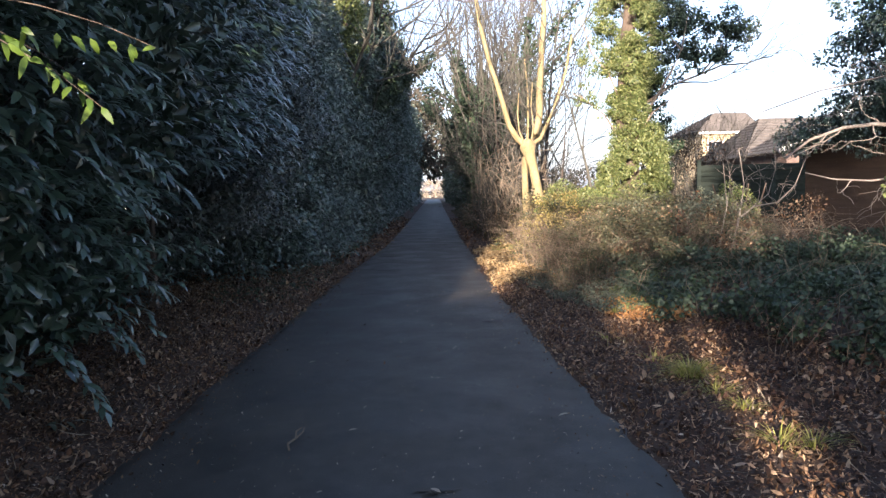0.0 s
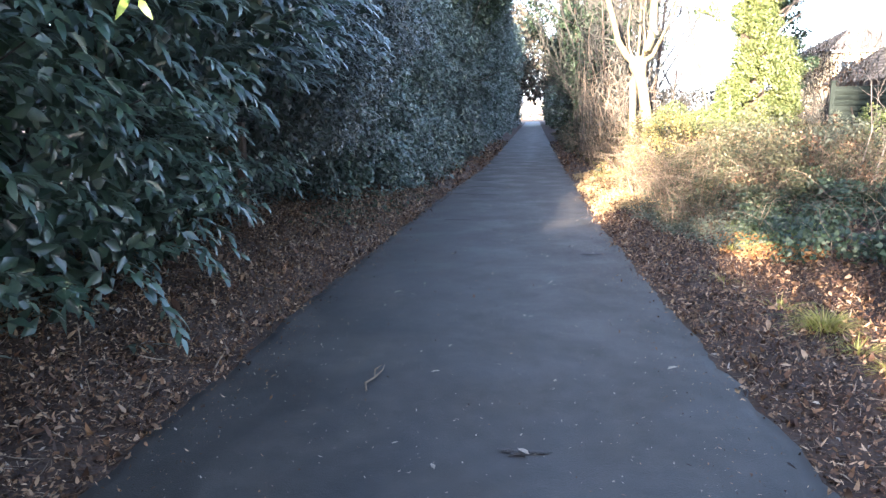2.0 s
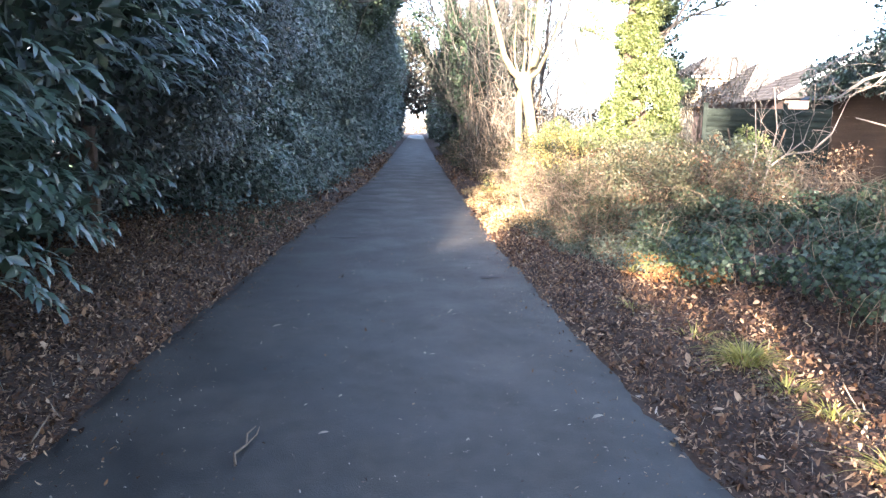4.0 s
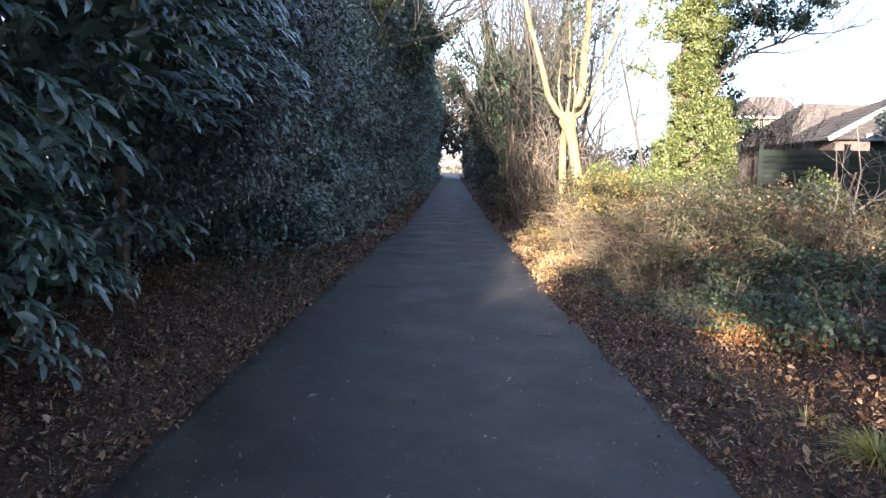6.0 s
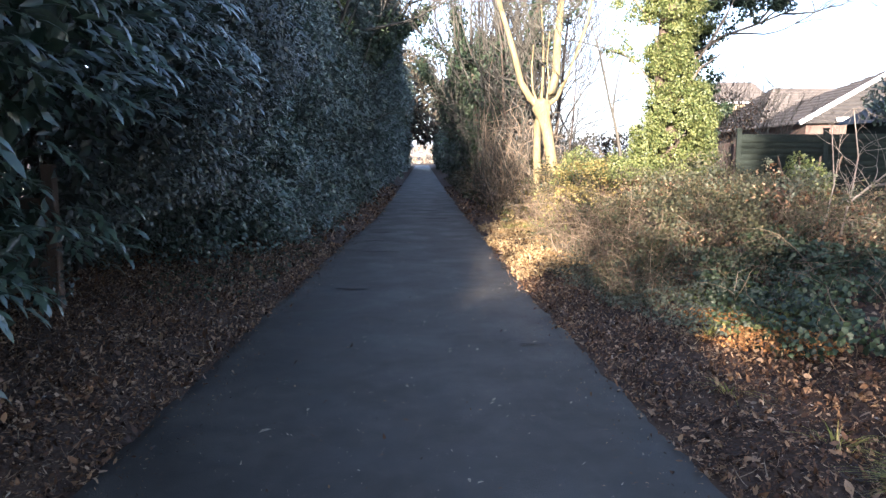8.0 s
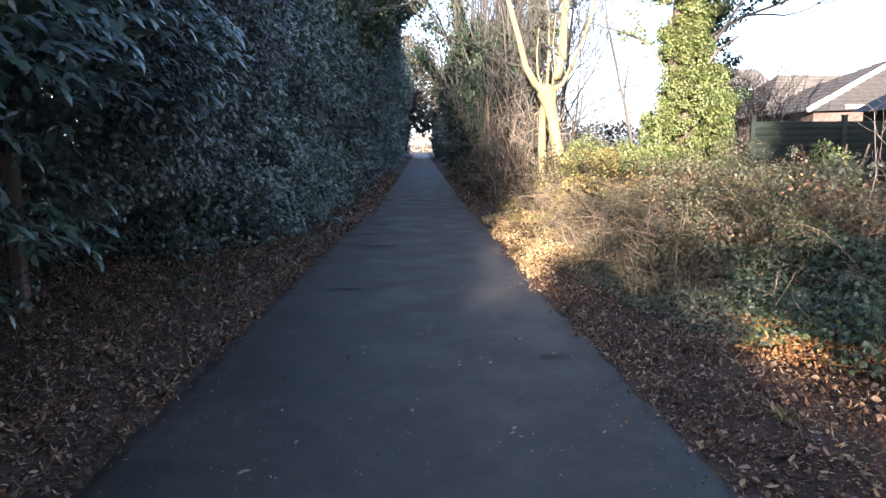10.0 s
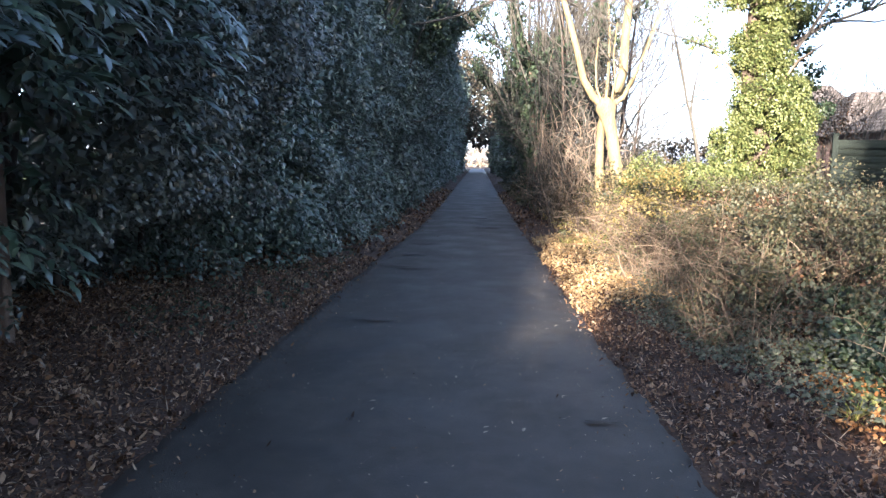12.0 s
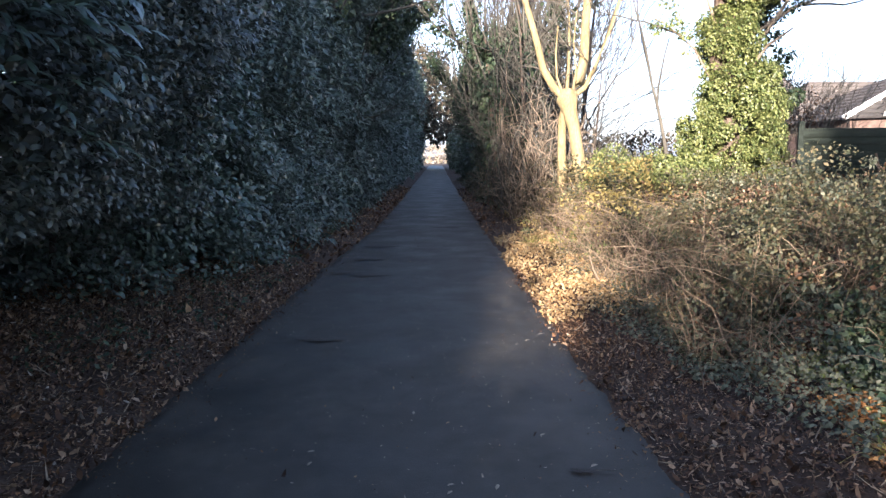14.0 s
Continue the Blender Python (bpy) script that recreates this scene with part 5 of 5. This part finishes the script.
def dead_stems(name, label, count, xr, yr, hr, seed, r=0.005, mat=STRAW):
    rng = np.random.default_rng(seed)
    tb = Tubes()
    for _ in range(count):
        x, y = rng.uniform(*xr), rng.uniform(*yr)
        h, a, s = rng.uniform(*hr), rng.uniform(0, 2 * np.pi), rng.uniform(0.2, 1.1)
        t = np.linspace(0, 1, 6)
        px = x + s * h * np.cos(a) * t ** 1.5 + rng.normal(0, 0.03, 6)
        py = y + s * h * np.sin(a) * t ** 1.5 + rng.normal(0, 0.03, 6)
        pz = float(ground_z(x, y)) + h * (t * 1.2 - (0.2 + 0.5 * s) * t ** 2.4)
        tb.add(np.stack([px, py, np.maximum(pz, 0.03)], 1), np.linspace(r, r * 0.4, 6) * rng.uniform(0.7, 1.4), 3)
    tagged(part(name, tb.mesh(name), mat), label, "stems", kind="stuff")


dead_stems("bramble_stems", "arching dry bramble stems", 3600, (2.1, 6.4), (5, 14), (0.3, 1.2), 51, 0.005)
dead_stems("bramble_stems", "pale dead stems tangled under the thicket", 900, (1.8, 5.5), (14, 26), (0.5, 1.7), 52, 0.006)
dead_stems("bramble_stems", "low tangle of dry brown stems over the weeds", 1500, (1.9, 5.5), (4.6, 10.5), (0.15, 0.55), 55, 0.0042)
dead_stems("bramble_stems", "brown woody stems among the ivy", 420, (2.7, 7), (0, 8.5), (0.25, 1.0), 53, 0.0045)
dead_stems("climbing_stems", "tall tangled creeper stems in the thicket", 420, (2.3, 5.0), (19, 32), (1.5, 6.0), 54, 0.013, TWIG)


def grass_tuft(x, y, r, count, seed, height=0.22):
    rng = np.random.default_rng(seed)
    ob = thing("grass_tuft", "tuft of long yellow-green grass on the verge", "grass", "grass tufts", (x, y, float(ground_z(x, y))))
    a = rng.uniform(0, 2 * np.pi, count)
    lean = rng.uniform(0.5, 1.9, count)
    t = np.linspace(0, 1, 5)
    h = height * rng.uniform(0.6, 1.3, count)
    b = np.stack([np.cos(a), np.sin(a)], 1) * r * rng.random((count, 1)) * 0.4
    cx = b[:, :1] + np.cos(a)[:, None] * (h * lean)[:, None] * t ** 1.6
    cy = b[:, 1:] + np.sin(a)[:, None] * (h * lean)[:, None] * t ** 1.6
    cz = np.maximum(h[:, None] * (1.15 * t - 0.58 * lean[:, None] * t ** 2.2), 0.012 + 0 * t)
    w = 0.005 * (1 - t * 0.9)
    sx, sy = -np.sin(a)[:, None] * w, np.cos(a)[:, None] * w
    V = np.stack([np.stack([cx + sx, cy + sy, cz], -1), np.stack([cx - sx, cy - sy, cz], -1)], 2).reshape(-1, 3)
    i = (np.arange(count)[:, None] * 10 + np.arange(4)[None] * 2).ravel()
    tagged(part("grass_growth", mesh_of("grass_growth", V, quads=np.stack([i, i + 1, i + 3, i + 2], 1)), GRASS, ob), kind="stuff")


for k, (x, y, r, n, h) in enumerate([(2.3, 0.95, 0.3, 280, 0.16), (2.3, 0.45, 0.25, 80, 0.11), (2.34, 0.1, 0.2, 70, 0.1), (2.28, -0.5, 0.25, 50, 0.15), (2.45, -0.55, 0.2, 40, 0.15), (2.2, 1.5, 0.25, 36, 0.12),
                                     (2.4, 3.6, 0.15, 40, 0.15), (1.75, 11.5, 0.3, 80, 0.3), (2.0, 2.3, 0.15, 16, 0.14)]):
    grass_tuft(x, y, r, n, 70 + k, h)

arch = thing("arching_branch", "bare arching elder stems with pale bark before the shed", "shrub", at=(4.45, 5.4, 0.1))
rng = np.random.default_rng(91)
for pts, r in [([(0, 0, 0), (0.12, 0.08, 0.5), (0.2, 0.1, 0.9), (0.42, 0.1, 1.08), (0.8, 0.2, 1.12), (1.1, 0.3, 1.35), (1.3, 0.35, 1.8)], 0.018),
               ([(0.06, -0.05, 0), (0.05, 0, 0.45), (0.22, 0.1, 0.95), (0.3, 0.15, 1.4), (0.24, 0.2, 1.9)], 0.012),
               ([(-0.1, 0.1, 0), (-0.05, 0.12, 0.6), (0.06, 0.15, 1.1), (0.02, 0.2, 1.7)], 0.01),
               ([(0.42, 0.1, 1.08), (0.6, 0.05, 1.25), (0.72, 0.1, 1.6), (0.7, 0.1, 1.95)], 0.01),
               ([(0.9, -0.3, 0), (0.8, -0.25, 0.35), (0.55, -0.2, 0.6), (0.35, -0.1, 0.62)], 0.009)]:
    tb = Tubes()
    tb.add(pts, np.linspace(r, r * 0.5, len(pts)), 6)
    limb = part("limb", tb.mesh("limb"), TWIG_PALE, arch)
    out = []
    for j in range(2, len(pts)):
        for _ in range(2):
            grow(rng, pts[j], rng.normal(0, 0.7, 3) + [0, 0, 0.4], rng.uniform(0.25, 0.6), r * 0.35, 1, out, 0.25, 0.0, 0.8, 2)
    tb = Tubes()
    for q, rr, _ in out:
        tb.add(q, np.maximum(rr, 0.0025), 3)
    tagged(part("twigwork", tb.mesh("twigwork"), TWIG_PALE, limb), kind="stuff")

post = thing("old_post", "weathered brown wooden post under the laurel", "post", at=(-3.25, 4.55, 0.05))
box_part("post", (-0.05, 0.05, -0.05, 0.05, 0, 1.38), TIMBER_POST, post, bevel=0.008)
box_part("rail", (-1.4, -0.05, -0.03, 0.03, 0.98, 1.08), TIMBER_POST, post, bevel=0.006)
box_part("rail", (-1.4, -0.05, -0.03, 0.03, 0.45, 0.55), TIMBER_POST, post, bevel=0.006)

stump = thing("cut_stem", "short pale cut stem leaning at the verge", "stem", at=(1.9, 7.8, 0))
tb = Tubes()
tb.add([(0.2, -0.35, 0.02), (0.08, -0.2, 0.12), (0.02, 0, 0.28), (-0.02, 0.05, 0.42)], [0.016, 0.016, 0.015, 0.014], 6)
part("stem", tb.mesh("stem"), STRAW, stump)


# ---- far end ----
def shrub(name, label, lobes, count, size, mat, seed, at):
    ob = thing(name, label, "bush", "shrubs", at)
    foliage("foliage", lobes, count, size, mat, ob, seed)
    for j in range(4):
        tb = Tubes()
        tb.add([(0.1 * j - 0.15, 0, 0), (0.2 * j - 0.3, 0.05, 0.6), (0.35 * j - 0.5, 0.1, 1.4)], [0.04, 0.03, 0.015])
        part("stem", tb.mesh("stem"), BARK, ob)
    return ob


shrub("evergreen_shrub", "dark green rounded shrub beside the path", [((2.9, 42, 1.2), (1.3, 1.6, 1.4)), ((3.4, 43, 2.2), (1.3, 1.5, 1.3)), ((2.5, 40.5, 0.8), (0.9, 1.2, 0.9))], 7000, 0.2, HOLLY, 71, (2.9, 42, 0))
shrub("evergreen_shrub", "dark green shrub farther along the path", [((2.8, 58, 1.6), (1.3, 3, 1.8)), ((3.2, 66, 2.0), (1.6, 4, 2.2)), ((2.9, 78, 2.2), (1.7, 6, 2.6))], 7000, 0.35, HOLLY, 72, (2.8, 60, 0))
shrub("evergreen_shrub", "sunlit yellow-green shrub beside the pollarded tree", [((4.3, 14.9, 0.7), (0.7, 0.6, 0.7)), ((3.9, 15.1, 1.2), (0.5, 0.45, 0.5)), ((4.9, 15.4, 0.9), (0.6, 0.6, 0.7))], 9000, 0.055, IVY, 81, (4.3, 15.2, 0))
shrub("evergreen_shrub", "yellow-green leafy shrub in front of the fence", [((6.3, 9.2, 1.0), (0.35, 0.3, 0.4)), ((6.5, 9.3, 0.6), (0.4, 0.35, 0.4)), ((6.1, 9.2, 1.35), (0.2, 0.2, 0.2))], 2400, 0.055, IVY, 85, (6.3, 9.2, 0.1))
shrub("evergreen_shrub", "dark low hedge beyond the thicket", [((x, 33, 1.3), (1.2, 0.8, 1.3)) for x in (7, 8.5, 10, 11.5, 13)], 6000, 0.16, FARLEAF, 82, (10, 33, 0))
shrub("sunlit_shrub", "sunlit yellowish shrub beyond the trees", [((7.5, 112, 8), (2.5, 2, 5)), ((6, 114, 4), (2.5, 2, 3.5))], 3500, 0.6, IVY, 73, (7, 113, 0))


def crown_tree(name, label, x, y, h, r, lobes, count, size, mat, seed):
    ob = thing(name, label, "tree", "large trees", (x, y, 0))
    rng = np.random.default_rng(seed)
    out = []
    grow(rng, (0, 0, 0), (0, 0, 1), h * 0.6, r, 3, out, 0.06, 0.1, 0.6, 3)
    tb = Tubes()
    tb.add(out[0][0], out[0][1], 8)
    part("trunk", tb.mesh("trunk"), BARK, ob)
    limbs_and_twigs(out[1:], 2, ob, BARK, 0.01)
    foliage("crown", lobes, count, size, mat, ob, seed, skin=0.35)


crown_tree("large_tree", "large tree with a brownish crown arching over the path", -3.5, 84, 13, 0.35, [((-3, 84, 9), (3.6, 4, 4.5)), ((0.3, 84, 7.0), (2.6, 3.5, 3.9)), ((-1.5, 84, 12), (3, 3, 2.2)), ((-3.5, 82, 4.5), (2, 3, 3)), ((2.4, 85, 6.2), (1.3, 3, 2.4))], 9000, 0.5, FARLEAF, 75)
crown_tree("large_tree", "tall dark tree behind the thicket", 5.5, 70, 13, 0.3, [((6, 70, 8), (2.4, 3, 4)), ((6.5, 70, 5), (2.2, 3, 3))], 4000, 0.45, FARLEAF, 76)
for k, (x0, x1) in enumerate([(-14, -5), (-4, 4), (5, 16)]):
    shrub("far_hedge", "pale sunlit hedge across the end of the path", [((x, 140, 1.5), (2.2, 1.5, 2.2)) for x in range(x0, x1, 2)], 2500, 0.5, PALE, 77 + k, ((x0 + x1) / 2, 140, 0))

# ---- unseen leaf screens added behind the walker to shape the sun on the path ----
def sun_screen(x0, x1, z0, z1, seed, ragged, dense):
    """An added sheet of leaves that blocks sun between two sides and two heights; dense: leaves to the square metre."""
    rng = np.random.default_rng(seed)
    ob = thing("evergreen_tree", "unseen leaf screen added behind the start of the path to shape the sunlight", "tree", "trees behind", ((x0 + x1) / 2, -25, 0))
    n = int((x1 - x0) * (z1 - z0) * dense)
    x, z = rng.uniform(x0, x1, n), rng.uniform(z0, z1, n)
    keep = (z < z1 + ragged * wave(x * 3, x * 5.3, seed) - ragged)
    x, z = x[keep], z[keep]
    n = len(x)
    P = np.stack([x, -25 + rng.normal(0, 0.5, n), z], 1)
    V, F = leaves(P - np.array(ob.location), rng.normal(0, 1, (n, 3)), rng.normal(0, 1, (n, 3)) + [0, 1.2, 0], rng.uniform(0.15, 0.32, n), 0.16, fine=False)
    part("crown", mesh_of("crown", V, F), HOLLY, ob)
    tb = Tubes()
    side = 0 if x0 < -1 else 3.2
    tb.add([(side, 0, -0.05), (side * 0.9, 0, z1 * 0.3), (0, 0, z1 * 0.9)], [0.2, 0.15, 0.04], 7)
    part("trunk", tb.mesh("trunk"), BARK, ob)


# gaps between these screens let the sun through in chosen patches
sun_screen(-13, -7.9, 0.5, 9.8, 200, 0.3, 400)
sun_screen(-13, -7.9, 9.6, 13.5, 226, 0.5, 110)
sun_screen(-8.0, -7.1, 0.5, 7.9, 221, 0.2, 450)
sun_screen(-8.0, -7.45, 7.8, 13.0, 222, 0.5, 110)
sun_screen(-7.15, -6.8, 0.5, 6.6, 219, 0.1, 650)
sun_screen(-6.85, -6.45, 0.5, 6.15, 223, 0.1, 650)
sun_screen(-6.5, -5.9, 0.5, 5.7, 201, 0.1, 700)
sun_screen(-5.9, -4.38, 0.5, 6.0, 202, 0.1, 700)
sun_screen(-5.75, -5.05, 5.9, 6.65, 207, 0.15, 330)
sun_screen(-5.6, -4.7, 7.0, 9.0, 220, 0.3, 50)
sun_screen(-5.05, -4.15, 5.9, 7.3, 218, 0.4, 130)
sun_screen(-4.38, -3.88, 0.5, 5.45, 203, 0.1, 650)
sun_screen(-4.25, -3.6, 6.0, 6.75, 215, 0.1, 120)
sun_screen(-3.9, -3.15, 0.5, 4.5, 208, 0.1, 900)
sun_screen(-3.72, -3.5, 5.75, 6.75, 216, 0.1, 170)
sun_screen(-3.62, -2.7, 5.48, 6.7, 225, 0.1, 190)
sun_screen(-4.0, -3.42, 6.75, 7.6, 210, 0.3, 100)
sun_screen(-3.12, -2.7, 0.5, 6.1, 211, 0.3, 150)
sun_screen(-3.38, -2.7, 6.1, 9.0, 224, 0.4, 90)
sun_screen(-2.7, -1.05, 0.5, 6.7, 204, 0.3, 400)
sun_screen(-2.7, -1.05, 6.7, 8.0, 212, 0.1, 70)
sun_screen(-2.7, -1.05, 8.0, 9.9, 213, 0.3, 55)
sun_screen(-3.05, -1.05, 10.0, 13.5, 214, 0.4, 400)
sun_screen(-1.05, -0.7, 0.5, 6.9, 205, 0.2, 800)
sun_screen(-1.05, -0.6, 8.3, 11, 209, 0.2, 700)
sun_screen(-0.38, 5.5, 2.6, 11, 206, 0.6, 600)

# dense planting behind the hedge, which closes it against the fields
for k, (y0, y1, top) in enumerate([(-5, 2, 7.5), (2, 9, 7.5), (9, 16, 8), (16, 24, 7), (24, 36, 7)]):
    rng = np.random.default_rng(300 + k)
    ob = thing("yew_tree", "dense dark yew behind the hedge", "tree", "yews behind the hedge", (-4.8, (y0 + y1) / 2, 0))
    n = int((y1 - y0) * top * (420 if y0 < 2 else 300))
    y, z = rng.uniform(y0 - 0.3, y1 + 0.3, n), rng.uniform(0.05, top, n)
    keep = z < top * (0.85 + 0.2 * wave(y * 1.1, y * 0.5, k))
    y, z = y[keep], z[keep]
    n = len(y)
    x = -4.4 - rng.exponential(0.4, n) + 0.5 * wave(y * 1.3, z * 1.2, k) + (0.9 * ramp01(z, 3.5, 5) if y0 > 1 else 0)
    V, F = leaves(np.stack([x, y, z], 1) - np.array(ob.location), rng.normal(0, 1, (n, 3)) + [0.3, 0, -0.5], rng.normal(0, 0.6, (n, 3)) + [1, 0, 0.3], rng.uniform(0.15, 0.3, n), 0.14, fine=False)
    part("crown", mesh_of("crown", V, F), HOLLY, ob)
    tb = Tubes()
    tb.add([(0, 0, -0.05), (0.05, 0, top * 0.4), (0, 0.1, top * 0.8)], [0.22, 0.16, 0.06], 7)
    part("trunk", tb.mesh("trunk"), BARK, ob)

# unseen evergreens added on the open side to cut skylight on the near path
for k, (y0, y1, top) in enumerate([(-12, -8, 7.5), (-8, -4.6, 6.8), (-4.6, -1.6, 6.0)]):
    rng = np.random.default_rng(320 + k)
    ob = thing("evergreen_tree", "unseen evergreen added behind the walker to cut the skylight", "tree", "trees behind", (7.2, (y0 + y1) / 2, 0))
    n = int((y1 - y0) * top * 170)
    y, z = rng.uniform(y0 - 0.3, y1 + 0.3, n), rng.uniform(0.1, top, n)
    keep = z < top * (0.85 + 0.2 * wave(y * 1.1, y * 0.5, k))
    y, z = y[keep], z[keep]
    n = len(y)
    x = 5.9 + rng.exponential(0.5, n) + 0.4 * wave(y * 1.3, z * 1.2, k) + 0.12 * z
    V, F = leaves(np.stack([x, y, z], 1) - np.array(ob.location), rng.normal(0, 1, (n, 3)), rng.normal(0, 0.6, (n, 3)) + [-1, 0, 0.3], rng.uniform(0.15, 0.3, n), 0.14, fine=False)
    part("crown", mesh_of("crown", V, F), HOLLY, ob)
    tb = Tubes()
    tb.add([(0, 0, -0.05), (0.05, 0, top * 0.4), (0, 0.1, top * 0.8)], [0.22, 0.16, 0.06], 7)
    part("trunk", tb.mesh("trunk"), BARK, ob)

# brown bare shrub in front of the roofs
rng = np.random.default_rng(333)
ob = thing("garden_shrub", "brown twiggy garden shrub behind the fence", "bush", at=(7.7, 15.6, 0))
out = []
for _ in range(30):
    grow(rng, (rng.normal(0.35, 0.5), rng.normal(0, 0.2), 0), (rng.normal(0, 0.35), rng.normal(0, 0.2), 1), 2.0, 0.02, 2, out, 0.1, 0.05, 0.5, 3)
limbs_and_twigs(out, 2, ob, TWIG, 0.005)
foliage("foliage", [((7.6, 15.6, 2.5), (0.7, 0.5, 0.6)), ((8.2, 15.6, 2.4), (0.5, 0.4, 0.5))], 1300, 0.06, DRY, ob, 12, skin=0.6)
foliage("seed_fluff", [((7.5, 15.5, 2.7), (0.55, 0.35, 0.5)), ((7.2, 15.5, 2.3), (0.35, 0.3, 0.4))], 1100, 0.055, PALE, ob, 13, skin=0.6)
